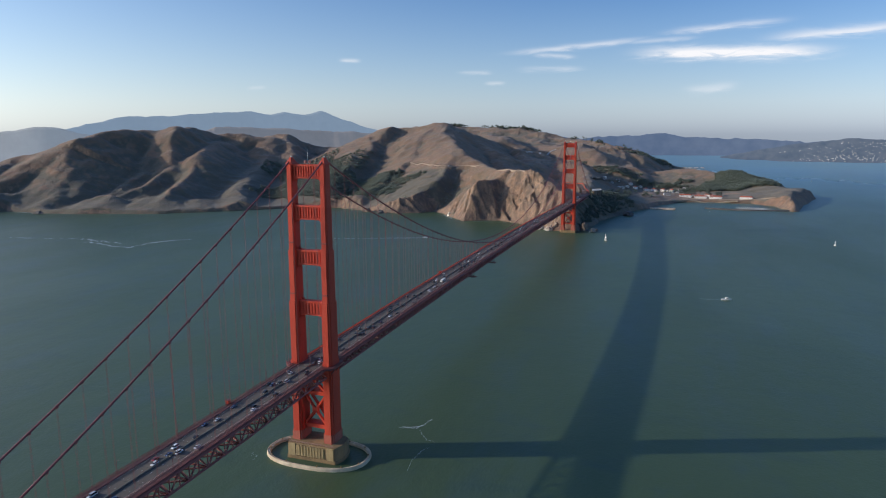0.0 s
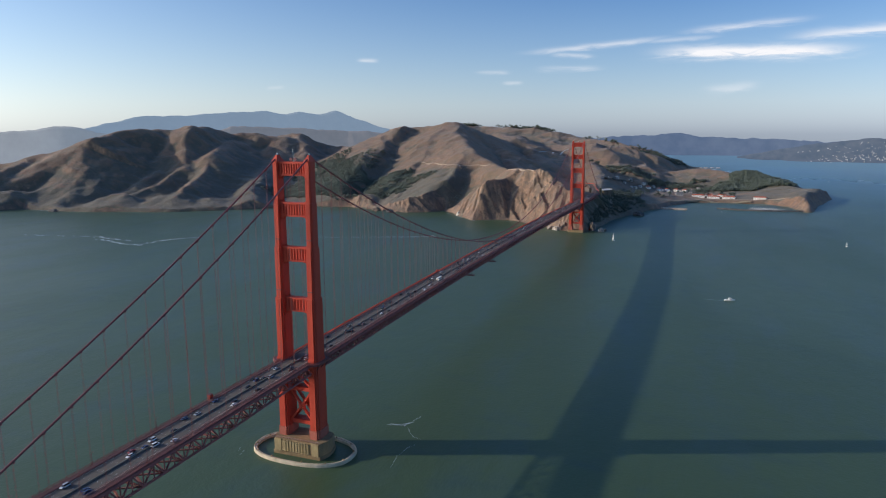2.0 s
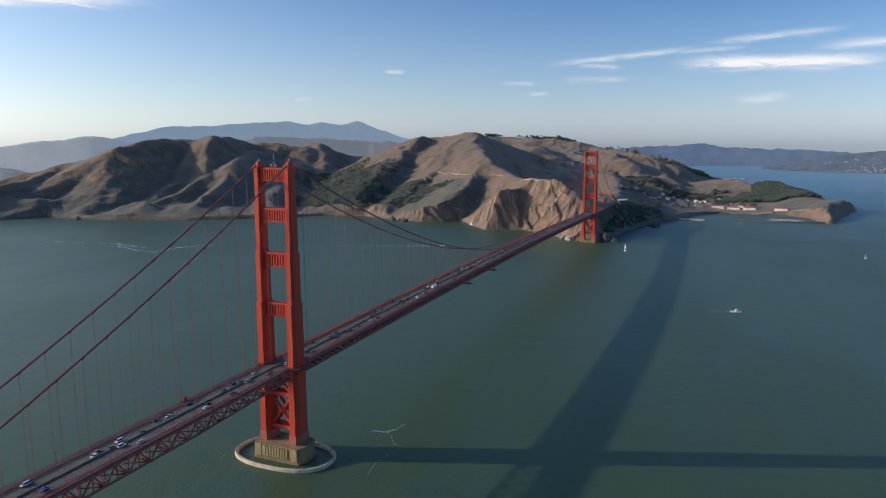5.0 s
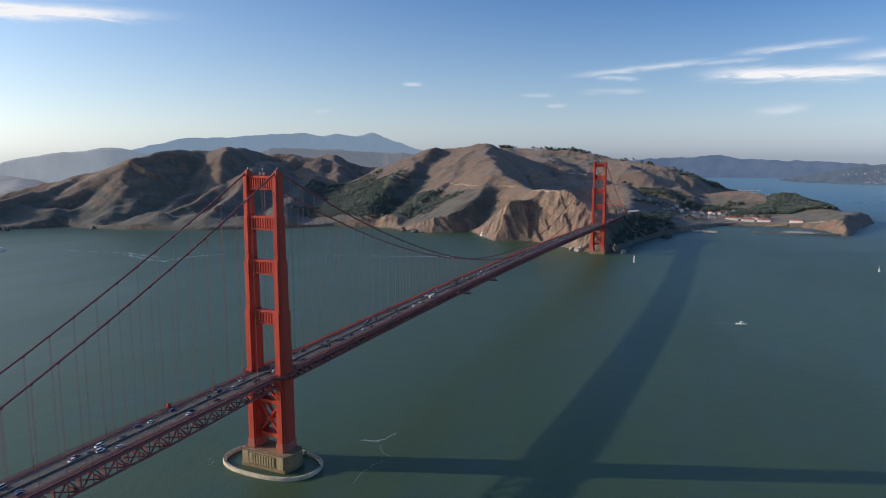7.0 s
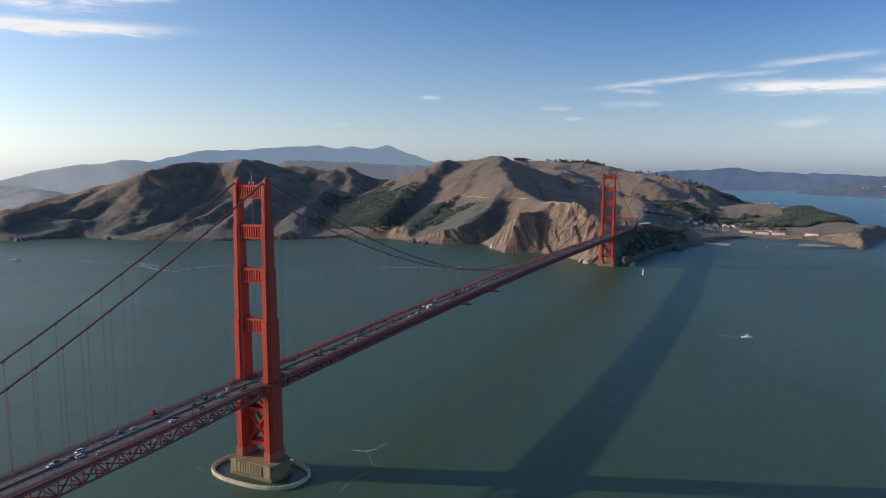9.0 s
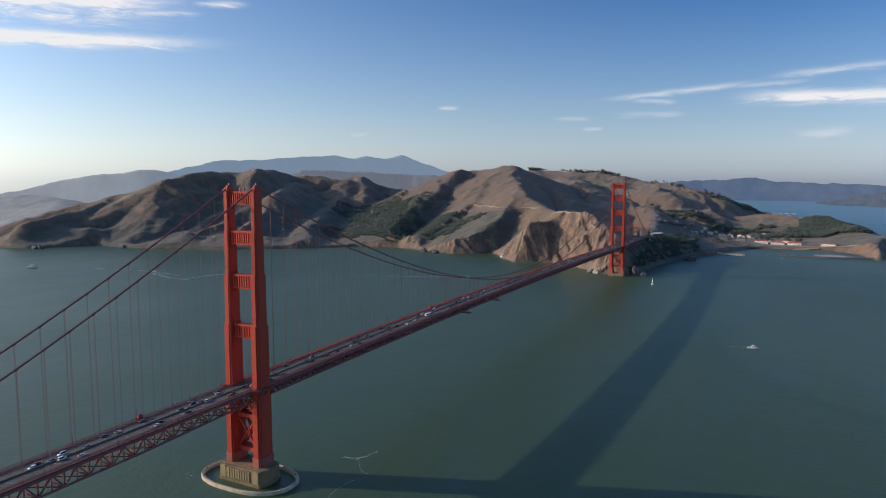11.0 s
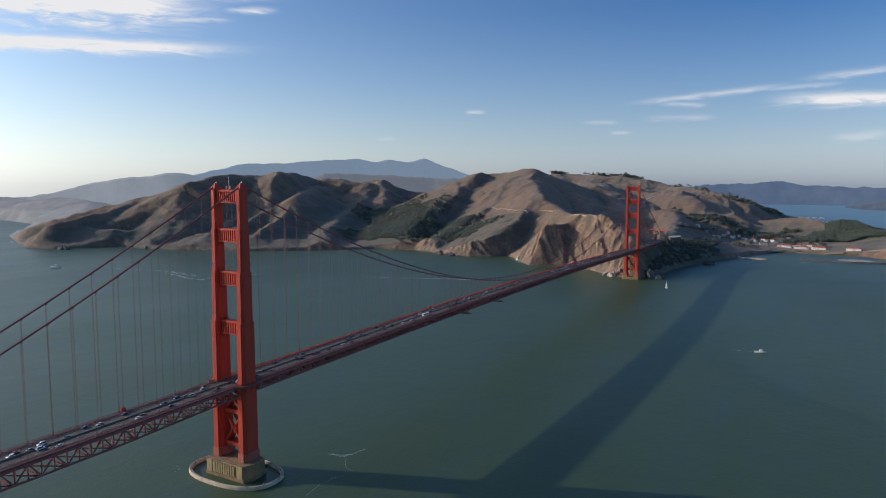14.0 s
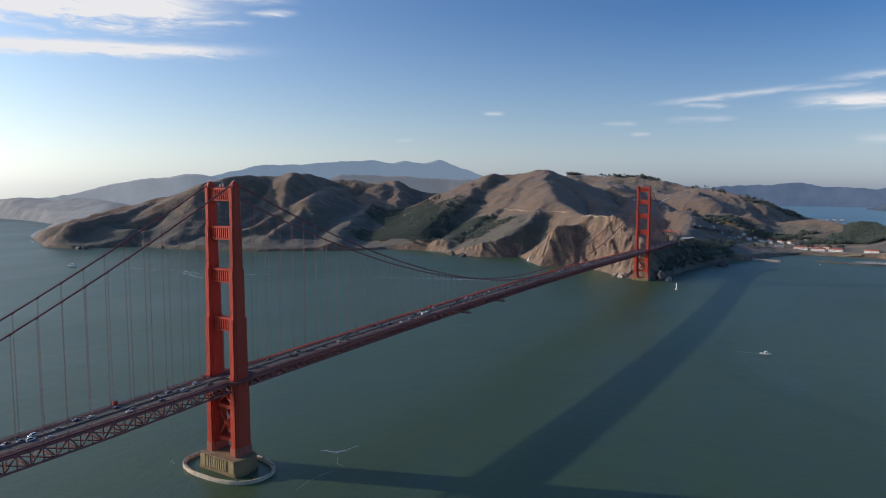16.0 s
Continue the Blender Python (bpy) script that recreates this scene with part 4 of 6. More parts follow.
def build_pier():
    """The pier under the south tower: a stepped block with pointed ends, fluted faces, corner blocks and a railed top."""
    p = empty("concrete_pier", "stained concrete bridge pier with fluted faces", "bridge pier", Matrix.Translation((2.2, -3.0, 0)))
    hx, hy = 20.6, 11.6
    top = 10.5
    outline = [(-hx, -hy + 0.6), (-hx + 0.6, -hy), (hx - 0.6, -hy), (hx, -hy + 0.6), (hx + 2.4, -3.5), (hx + 2.4, 3.5), (hx, hy - 0.6), (hx - 0.6, hy), (-hx + 0.6, hy), (-hx, hy - 0.6), (-hx - 2.4, 3.5), (-hx - 2.4, -3.5)]
    bm = bmesh.new()
    prism(bm, [(x * 1.03, y * 1.04) for x, y in outline], -8, SEA + 2.6)
    part("pier_plinth", bm, CONCRETE, p, "tide-stained foot of the pier")
    bm = bmesh.new()
    prism(bm, outline, SEA + 2.6, top - 1.0)
    part("pier_body", bm, CONCRETE, p)
    bm = bmesh.new()
    prism(bm, [(x * 0.985, y * 0.97) for x, y in outline], top - 1.0, top)
    part("pier_cap", bm, CONCRETE, p)
    for s in (-1, 1):
        bm = bmesh.new()
        box(bm, -13.2, 11.6, s * (hy + 0.02) - 0.3, s * (hy + 0.02) + 0.3, SEA + 3.2, top - 1.6)
        panel = part("flute_panel", bm, FLUTE, p, "pale weathered panel behind the flutes")
        bm = bmesh.new()
        box(bm, -0.8, 0.8, -0.55, 0.55, SEA + 3.4, top - 1.2, 0.12)
        me = mesh_of("pier_flute", bm, FLUTE)
        for i in range(9):
            share("pier_flute", me, panel, Matrix.Translation((-10.4 + i * 2.55, s * (hy + 0.25), 0)))
        # near-black strip on the face, painted for a slot's shade; nothing is hollowed
        bm = bmesh.new()
        box(bm, -14.7, -13.4, s * (hy + 0.05) - 0.25, s * (hy + 0.05) + 0.25, SEA + 3.0, top - 0.6)
        part("slot_shade_strip", bm, plain("slot_shade", (0.02, 0.018, 0.015), 0.9), p, "dark strip for the shaded slot in the pier's face")
        for x in (-16.6, 16.4):
            part("corner_block", bevelled(x - 3.0, x + 3.0, s * hy - 0.5, s * hy + 0.5, SEA + 2.6, top - 0.4, 0.15), FLUTE, p)
    for s in (-1, 1):
        bm = bmesh.new()
        beam(bm, (-18.5, s * (hy - 1.2), top + 1.15), (18.5, s * (hy - 1.2), top + 1.15), 0.14, 0.14)
        beam(bm, (-18.5, s * (hy - 1.2), top + 0.6), (18.5, s * (hy - 1.2), top + 0.6), 0.1, 0.1)
        for k in range(15):
            x = -18.5 + 37.0 * k / 14
            box(bm, x - 0.07, x + 0.07, s * (hy - 1.2) - 0.07, s * (hy - 1.2) + 0.07, top - 0.05, top + 1.2)
        part("pier_rail", bm, RAIL_PALE, p, "thin pale rail on the pier's top")
    return p


south_pier = build_pier()


def build_north_pier():
    p = empty("north_pier", "low stained concrete pier at the waterline", "bridge pier", Matrix.Translation((0, SPAN, 0)))
    bm = bmesh.new()
    prism(bm, [(-20, -9), (-18, -10.5), (18, -10.5), (20, -9), (20, 9), (18, 10.5), (-18, 10.5), (-20, 9)], -8, 4.0)
    part("pier_body", bm, CONCRETE, p)
    for s in (-1, 1):
        part("pier_block", bevelled(s * HALF - 5.6, s * HALF + 5.6, -9.2, 9.2, 3.9, 10.6, 0.3, 0.4), PAINTED_CONCRETE, p, "painted concrete block under the tower leg")
    return p


north_pier = build_north_pier()


def build_fender():
    """The oval ring wall round the south pier, its top walk broken by kerbs and bollards."""
    f = empty("pier_fender", "pale oval concrete fender ring standing in the water", "fender", Matrix.Translation((0, 0, SEA)))
    c, a, b, w = (2.2, -3.0), 42.4, 25.4, 2.6
    n = 96

    def ring(off, z, bm):
        vs = []
        for i in range(n):
            u = 2 * math.pi * i / n
            cx, cy = math.cos(u), math.sin(u)
            px = (a - off) * math.copysign(abs(cx) ** 0.82, cx)
            py = (b - off) * math.copysign(abs(cy) ** 0.82, cy)
            vs.append(bm.verts.new((c[0] + px, c[1] + py, z)))
        return vs

    def loop(bm, *rings):
        rs = [ring(off, z, bm) for off, z in rings]
        for r0, r1 in zip(rs, rs[1:]):
            for i in range(n):
                bm.faces.new((r0[i], r0[(i + 1) % n], r1[(i + 1) % n], r1[i]))
        return bm

    part("ring_wall", loop(bmesh.new(), (0, -6), (0, 1.9), (0.25, 2.4), (w - 0.25, 2.4), (w, 1.9), (w, -6)), FENDER, f)
    part("outer_kerb", loop(bmesh.new(), (0.3, 2.35), (0.3, 2.85), (0.75, 2.85), (0.75, 2.35)), FENDER, f)
    bm = bmesh.new()
    box(bm, -0.5, 0.5, -0.5, 0.5, 2.4, 3.6, 0.12)
    me = mesh_of("bollard", bm, CONCRETE)
    for i in range(12):
        u = 2 * math.pi * (i + 0.4) / 12
        cx, cy = math.cos(u), math.sin(u)
        share("bollard", me, f, Matrix.Translation((c[0] + (a - 2) * math.copysign(abs(cx) ** 0.82, cx), c[1] + (b - 2) * math.copysign(abs(cy) ** 0.82, cy), 0)))
    return f


fender = build_fender()

Y0, Y1 = -343.0, 1620.0


def ribbon(bm, x0, x1, dz0, dz1, y0=Y0, y1=Y1, step=15.24):
    """A strip of the deck that follows the road's camber."""
    n = max(int((y1 - y0) / step), 1)
    prev = None
    for i in range(n + 1):
        y = y0 + (y1 - y0) * i / n
        z = road_z(y)
        ring = [bm.verts.new((x, y, z + d)) for x, d in ((x0, dz0), (x1, dz0), (x1, dz1), (x0, dz1))]
        if prev:
            for k in range(4):
                bm.faces.new((prev[k], prev[(k + 1) % 4], ring[(k + 1) % 4], ring[k]))
        else:
            bm.faces.new(ring[::-1])
        prev = ring
    bm.faces.new(prev)
    return bm


def build_deck():
    d = empty("bridge_deck", "long grey roadway deck with orange steel edges", "bridge deck")
    part("roadway", ribbon(bmesh.new(), -9.4, 9.4, -0.5, 0.0), ASPHALT, d, "worn grey asphalt roadway")
    for s in (-1, 1):
        a, b = sorted((s * 9.4, s * 13.1))
        part("sidewalk", ribbon(bmesh.new(), a, b, -0.5, 0.22), SIDEWALK, d)
        a, b = sorted((s * 13.1, s * 13.95))
        # the west main span takes the sunlit orange, other edges its shaded copy
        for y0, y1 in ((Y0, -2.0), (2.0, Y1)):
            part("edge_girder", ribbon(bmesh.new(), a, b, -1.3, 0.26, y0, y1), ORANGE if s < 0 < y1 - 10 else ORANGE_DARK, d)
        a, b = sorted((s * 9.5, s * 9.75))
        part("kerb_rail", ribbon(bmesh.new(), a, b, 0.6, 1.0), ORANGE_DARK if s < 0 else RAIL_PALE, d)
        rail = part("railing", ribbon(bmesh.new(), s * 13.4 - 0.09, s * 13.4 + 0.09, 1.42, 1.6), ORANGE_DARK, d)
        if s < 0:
            # wide slats in the brighter orange give this rail its sunlit tone
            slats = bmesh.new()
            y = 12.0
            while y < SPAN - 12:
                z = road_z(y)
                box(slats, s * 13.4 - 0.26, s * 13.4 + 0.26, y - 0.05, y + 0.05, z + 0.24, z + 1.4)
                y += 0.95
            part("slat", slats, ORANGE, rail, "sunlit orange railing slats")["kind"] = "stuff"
        part("lower_rail", ribbon(bmesh.new(), s * 13.4 - 0.06, s * 13.4 + 0.06, 0.45, 0.58), ORANGE_DARK, rail)
        bm = bmesh.new()
        y = Y0
        while y < Y1:
            z = road_z(y)
            box(bm, s * 13.4 - 0.1, s * 13.4 + 0.1, y - 0.1, y + 0.1, z + 0.35, z + 1.62)
            for k in range(1, 8):
                if y < 420:
                    box(bm, s * 13.4 - 0.03, s * 13.4 + 0.03, y + k * 0.477 - 0.035, y + k * 0.477 + 0.035, z + 0.5, z + 1.45)
            y += 3.81
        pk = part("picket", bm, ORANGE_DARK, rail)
        pk["kind"] = "stuff"
    part("median_barrier", ribbon(bmesh.new(), -0.3, 0.3, 0.0, 0.85), BARRIER, d, "low movable barrier between the lanes")
    bm = bmesh.new()
    for x in (-9.2, 9.1):
        ribbon(bm, x - 0.08, x + 0.08, 0.004, 0.012)
    part("edge_line", bm, LINE, d)
    bm = bmesh.new()
    for x in (-6.2, -3.1, 3.1, 6.2):
        y = Y0 + 4
        while y < 900:
            z = road_z(y)
            box(bm, x - 0.07, x + 0.07, y, y + 2.6, z + 0.004, z + 0.015)
            y += 9.0
    ob = part("lane_dashes", bm, LINE, d)
    ob["kind"] = "stuff"
    bm = bmesh.new()
    y = Y0 + 3
    while y < 1300:
        z = road_z(y)
        box(bm, -9.0, 9.0, y - 0.16, y + 0.16, z + 0.002, z + 0.01)
        y += 15.24
    ob = part("expansion_joint", bm, plain("joint_tar", (0.035, 0.034, 0.033), 0.8), d)
    ob["kind"] = "stuff"
    # cross girders below the slab
    bm = bmesh.new()
    y = Y0
    while y < 1400:
        z = road_z(y)
        box(bm, -13.0, 13.0, y - 0.35, y + 0.35, z - 2.4, z - 0.5)
        y += 7.62
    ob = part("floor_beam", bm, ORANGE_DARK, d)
    ob["kind"] = "stuff"
    return d


deck = build_deck()


DROP = 8.0


def drop_at(y):
    """The depth of the truss, which is greater over the side span."""
    return DROP + 2.8 * min(max(-y / 110, 0.0), 1.0)


def build_truss(s):
    """The stiffening truss on one side: two chords, uprights and slanted bars panel by panel."""
    t = empty("stiffening_truss", "deep orange lattice truss hanging under the deck edge", "truss", group="stiffening trusses")
    x = s * HALF
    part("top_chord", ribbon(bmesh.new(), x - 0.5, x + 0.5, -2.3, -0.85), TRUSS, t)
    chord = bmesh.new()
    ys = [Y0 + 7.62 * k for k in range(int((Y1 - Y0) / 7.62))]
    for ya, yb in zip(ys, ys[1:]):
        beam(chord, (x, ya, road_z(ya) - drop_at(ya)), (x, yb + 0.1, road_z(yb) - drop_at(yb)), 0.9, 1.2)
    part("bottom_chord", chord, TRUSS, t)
    rest = bmesh.new()
    up = bmesh.new()
    beam(up, (0, 0, -DROP), (0, 0, -1.2), 0.55, 0.5, (0, 1, 0))
    up = mesh_of("truss_upright", up, TRUSS)
    slants = []
    for k in (1, -1):
        bm = bmesh.new()
        beam(bm, (0, 0, -DROP if k > 0 else -1.3), (0, 7.62, -1.3 if k > 0 else -DROP), 0.6, 0.85, (1, 0, 0))
        slants.append(mesh_of("truss_diagonal", bm, TRUSS))
    gus = bmesh.new()
    i, y = 0, Y0
    while y < 1500:
        z = road_z(y)
        if y < 235:
            m = Matrix.Translation((x, y, z - 1.2)) @ Matrix.Diagonal((1, 1, (drop_at(y) - 1.2) / (DROP - 1.2), 1)) @ Matrix.Translation((0, 0, 1.2))
            share("truss_upright", up, t, m)
            share("truss_diagonal", slants[i % 2], t, m)
        else:
            beam(rest, (x, y, z - DROP), (x, y, z - 1.2), 0.75, 0.6, (0, 1, 0))
            a, b = (-DROP, -1.3) if i % 2 == 0 else (-1.3, -DROP)
            beam(rest, (x, y, z + a), (x, y + 7.62, z + b), 0.8, 1.25, (1, 0, 0))
        box(gus, x - 0.5, x + 0.5, y - 0.9, y + 0.9, z - drop_at(y) + 0.1, z - drop_at(y) + 1.0, 0.15)
        y += 7.62
        i += 1
    far = part("far_truss_bar", rest, TRUSS, t)
    far["kind"] = "stuff"
    g = part("gusset_plate", gus, TRUSS, t)
    g["kind"] = "stuff"
    if s > 0:
        low = bmesh.new()
        y = Y0
        while y < 1400:
            z = road_z(y) - drop_at(y)
            wide, step = (1.9, 7.62) if y > 0 else (1.0, 15.24)
            beam(low, (-HALF, y, z), (HALF, y, z), wide, 0.9)
            beam(low, (-HALF, y, z), (HALF, y + step, z), wide, 0.7)
            beam(low, (HALF, y, z + 0.02), (-HALF, y + step, z + 0.02), wide, 0.7)
            y += step
        lw = part("lower_bracing", low, TRUSS, t)
        lw["kind"] = "stuff"
    return t


truss_west, truss_east = build_truss(-1), build_truss(1)


def build_cable(s):
    c = empty("main_cable", "thick dark orange main cable with hanging suspender ropes", "cable", group="main cables")
    x = s * HALF
    bm = bmesh.new()
    tube(bm, [(x, y, cable_z(y)) for y in np.linspace(-343, 0, 24)], 0.56, 10)
    tube(bm, [(x, y, cable_z(y)) for y in np.linspace(0, SPAN, 90)], 0.56, 10)
    tube(bm, [(x, y, max(cable_z(y), 60)) for y in np.linspace(SPAN, SPAN + 300, 20)], 0.56, 10)
    part("cable_strand", bm, CABLE, c, smooth=True)
    hand = bmesh.new()
    for dx in (-0.55, 0.55):
        tube(hand, [(x + dx, y, cable_z(y) + 1.3) for y in np.linspace(-343, -4, 24)], 0.035, 4)
        tube(hand, [(x + dx, y, cable_z(y) + 1.3) for y in np.linspace(4, SPAN - 4, 90)], 0.035, 4)
    part("hand_line", hand, CABLE, c)
    rope = bmesh.new()
    for dx in (-0.28, 0.28):
        for dy in (-0.24, 0.24):
            tube(rope, [(dx, dy, 0), (dx, dy, 1)], 0.045, 5)
    rope = mesh_of("suspender_rope", rope, ROPE)
    band = bmesh.new()
    tube(band, [(0, -0.7, 0), (0, 0.7, 0)], 0.67, 10)
    box(band, -0.5, 0.5, -0.4, 0.4, -1.05, -0.4)
    band = mesh_of("cable_band", band, CABLE)
    ys = [-15.24 * i for i in range(1, 22)] + [15.24 * i for i in range(1, 84)] + [SPAN + 15.24 * i for i in range(1, 18)]
    for y in ys:
        z1, z0 = cable_z(y), road_z(y) - 0.9
        if z1 - z0 < 2.5:
            continue
        share("suspender_rope", rope, c, Matrix.Translation((x, y, z0)) @ Matrix.Diagonal((1, 1, z1 - z0 - 0.4, 1)))
        slope = math.atan((cable_z(y + 1) - cable_z(y - 1)) / 2)
        share("cable_band", band, c, Matrix.Translation((x, y, z1)) @ Matrix.Rotation(slope, 4, "X"))
    return c


cable_west, cable_east = build_cable(-1), build_cable(1)


# ---------------------------------------------------------------- on and under the deck
def build_lamp():
    p = empty("street_lamp", "slim orange street lamp on the bridge sidewalk", "street lamp", group="bridge lamps")
    bm = bmesh.new()
    box(bm, -0.22, 0.22, -0.22, 0.22, 0.22, 1.4, 0.05)
    tube(bm, [(0, 0, 1.4), (0, 0, 7.4)], 0.13, 8, 0.09)
    part("lamp_post", bm, ORANGE_DARK, p)
    bm = bmesh.new()
    tube(bm, [(0, 0, 7.3), (0.5, 0, 7.9), (1.3, 0, 8.1)], 0.07, 6)
    part("lamp_arm", bm, ORANGE_DARK, p)
    bm = bmesh.new()
    box(bm, 1.0, 1.9, -0.28, 0.28, 7.75, 8.15, 0.08)
    part("lamp_head", bm, BARRIER, p, "weathered lamp housing")
    return p


lamp_post = build_lamp()
first = True
for s in (-1, 1):
    y = -320.0 + (12 if s > 0 else 0)
    while y < 1560:
        if abs(y) > 14 and abs(y - SPAN) > 14:
            m = Matrix.Translation((s * 12.9, y, road_z(y))) @ Matrix.Rotation(math.pi if s > 0 else 0, 4, "Z")
            if first:
                lamp_post.matrix_basis, first = m, False
            else:
                copy_thing(lamp_post, m)
        y += 45.72


def car_shell(bm, length, width, profile):
    """A body from a side profile (y, z), narrowed a little towards its roof."""
    top = max(z for _, z in profile)
    left, right = [], []
    for y, z in profile:
        k = 1 - 0.10 * max(0, (z - 0.75) / max(top - 0.75, 0.1))
        left.append(bm.verts.new((-width / 2 * k, y, z)))
        right.append(bm.verts.new((width / 2 * k, y, z)))
    n = len(profile)
    bm.faces.new(left)
    bm.faces.new(right[::-1])
    for i in range(n):
        bm.faces.new((left[(i + 1) % n], left[i], right[i], right[(i + 1) % n]))


def build_car(label, paint, kind="saloon"):
    c = empty("car", label, "car", group="cars on the bridge")
    tall = {"saloon": 1.45, "suv": 1.75, "van": 2.05}[kind]
    ln = {"saloon": 4.6, "suv": 4.8, "van": 5.2}[kind]
    h = ln / 2
    bm = bmesh.new()
    hood = 0.92 if kind == "saloon" else 1.05
    car_shell(bm, ln, 1.84, [(-h, 0.35), (h - 0.1, 0.35), (h, 0.62), (h - 0.25, hood - 0.06), (h - 1.1, hood), (-h + 0.5, hood + 0.03), (-h, hood - 0.08)])
    part("body", bm, paint, c)
    bm = bmesh.new()
    rear = -h + (0.95 if kind == "saloon" else 0.25)
    car_shell(bm, ln, 1.66, [(rear - 0.2, hood + 0.005), (h - 1.05, hood + 0.005), (h - 1.75, tall - 0.08), (rear + 0.45, tall - 0.08)])
    part("cabin_glass", bm, GLASS, c, "dark tinted windows")
    bm = bmesh.new()
    box(bm, -0.72, 0.72, rear + 0.4, h - 1.72, tall - 0.09, tall, 0.06)
    part("roof", bm, paint, c)
    wheel = bmesh.new()
    tube(wheel, [(-0.11, 0, 0.33), (0.11, 0, 0.33)], 0.33, 12)
    wheel = mesh_of("wheel", wheel, RUBBER)
    for x in (-0.82, 0.82):
        for y in (h - 0.9, -h + 0.9):
            share("wheel", wheel, c, Matrix.Translation((x, y, 0)))
    lens = bmesh.new()
    box(lens, -0.22, 0.22, -0.06, 0.06, -0.08, 0.08, 0.02)
    head, tail = mesh_of("headlight", lens.copy(), HEADLIGHT), mesh_of("tail_light", lens, TAIL)
    for x in (-0.66, 0.66):
        share("headlight", head, c, Matrix.Translation((x, h - 0.08, 0.7)))
        share("tail_light", tail, c, Matrix.Translation((x, -h, 0.78)))
    return c


def paint_of(name, color, rough=0.25):
    n = Nodes(name, rough, 0.0)
    n.color(color)
    n.p.inputs["Coat Weight"].default_value = 0.25
    n.p.inputs["Coat Roughness"].default_value = 0.08
    return n.m


PAINTS = [("white", (0.78, 0.78, 0.76)), ("silver", (0.46, 0.47, 0.48)), ("black", (0.018, 0.018, 0.02)), ("dark grey", (0.10, 0.105, 0.11)), ("dark blue", (0.03, 0.05, 0.12)), ("red", (0.30, 0.03, 0.025))]
PROTO = []
for shade, color in PAINTS:
    paint = paint_of(shade.replace(" ", "_") + "_car_paint", color)
    for kind, word in (("saloon", "saloon car"), ("suv", "sport utility car"), ("van", "van")):
        if kind == "van" and shade not in ("white", "silver"):
            continue
        PROTO.append([f"{shade} {word} on the grey asphalt bridge road", paint, kind, None])
WEIGHTS = [3, 2, 1, 2, 2, 0.5, 8, 7, 7, 5, 4, 2, 1, 1]


def put_car(x, y, z, turn, pick=None):
    spec = PROTO[pick] if pick is not None else random.choices(PROTO, WEIGHTS)[0]
    m = Matrix.Translation((x, y, z)) @ Matrix.Rotation(turn, 4, "Z")
    if spec[3] is None:
        spec[3] = build_car(*spec[:3])
        spec[3].matrix_basis = m
        return spec[3]
    return copy_thing(spec[3], m)


LANES = (-7.75, -4.65, -1.75, 1.75, 4.65, 7.75)
random.seed(4)
for x in LANES:
    y = -270 + random.uniform(0, 40)
    while y < 1500:
        put_car(x + random.uniform(-0.3, 0.3), y, road_z(y), 0 if x > 0 else math.pi)
        y += random.choice((12, 18, 30, 50, 80)) * random.uniform(0.8, 1.5)


def build_bus(m):
    b = empty("bus", "white coach bus driving on the bridge road", "bus", m)
    bm = bevelled(-1.27, 1.27, -6, 6, 0.4, 3.3, 0.16)
    part("body", bm, WHITE, b)
    bm = bmesh.new()
    box(bm, -1.29, 1.29, -5.6, 5.7, 1.55, 2.55)
    part("window_band", bm, GLASS, b)
    bm = bmesh.new()
    box(bm, -1.12, 1.12, 5.6, 6.03, 1.3, 2.9)
    part("windscreen", bm, GLASS, b)
    w = bmesh.new()
    tube(w, [(-0.16, 0, 0.48), (0.16, 0, 0.48)], 0.48, 12)
    w = mesh_of("wheel", w, RUBBER)
    for x in (-1.12, 1.12):
        for y in (4.0, -3.2, -4.4):
            share("wheel", w, b, Matrix.Translation((x, y, 0)))
    return b


bus = build_bus(Matrix.Translation((4.65, 288, road_z(288))))


def build_balcony(s, y0):
    """The sidewalk's bay round the outside of a tower leg."""
    b = empty("tower_walkway", "orange walkway bay round the outside of the tower leg", "walkway", group="tower walkways")
    z = road_z(y0)
    bm = bmesh.new()
    x0, x1 = 14.0, 20.6
    pts = [(x0, -13), (x1 - 2.5, -11), (x1, -8), (x1, 8), (x1 - 2.5, 11), (x0, 13)]
    pts = pts if s > 0 else [(-x, y) for x, y in pts[::-1]]
    prism(bm, [(x, y + y0) for x, y in pts], z - 1.4, z + 0.3)
    part("slab", bm, ORANGE_DARK, b)
    bm = bmesh.new()
    for (xa, ya), (xb, yb) in zip(pts, pts[1:]):
        for dz in (0.8, 1.5):
            beam(bm, (xa, ya + y0, z + dz), (xb, yb + y0, z + dz), 0.14, 0.14)
        for k in range(6):
            u = k / 6
            tube(bm, [(xa + (xb - xa) * u, y0 + ya + (yb - ya) * u, z + 0.25), (xa + (xb - xa) * u, y0 + ya + (yb - ya) * u, z + 1.55)], 0.07, 4)
    part("railing", bm, ORANGE_DARK, b)
    for yy in (-6, 0, 6):
        bm = bmesh.new()
        beam(bm, (s * 16.5, y0 + yy, z - 6.5), (s * 20.2, y0 + yy, z - 1.4), 0.5, 0.7)
        part("bracket", bm, ORANGE_DARK, b)
    return b


for s in (-1, 1):
    for y0 in (0.0, SPAN):
        build_balcony(s, y0)


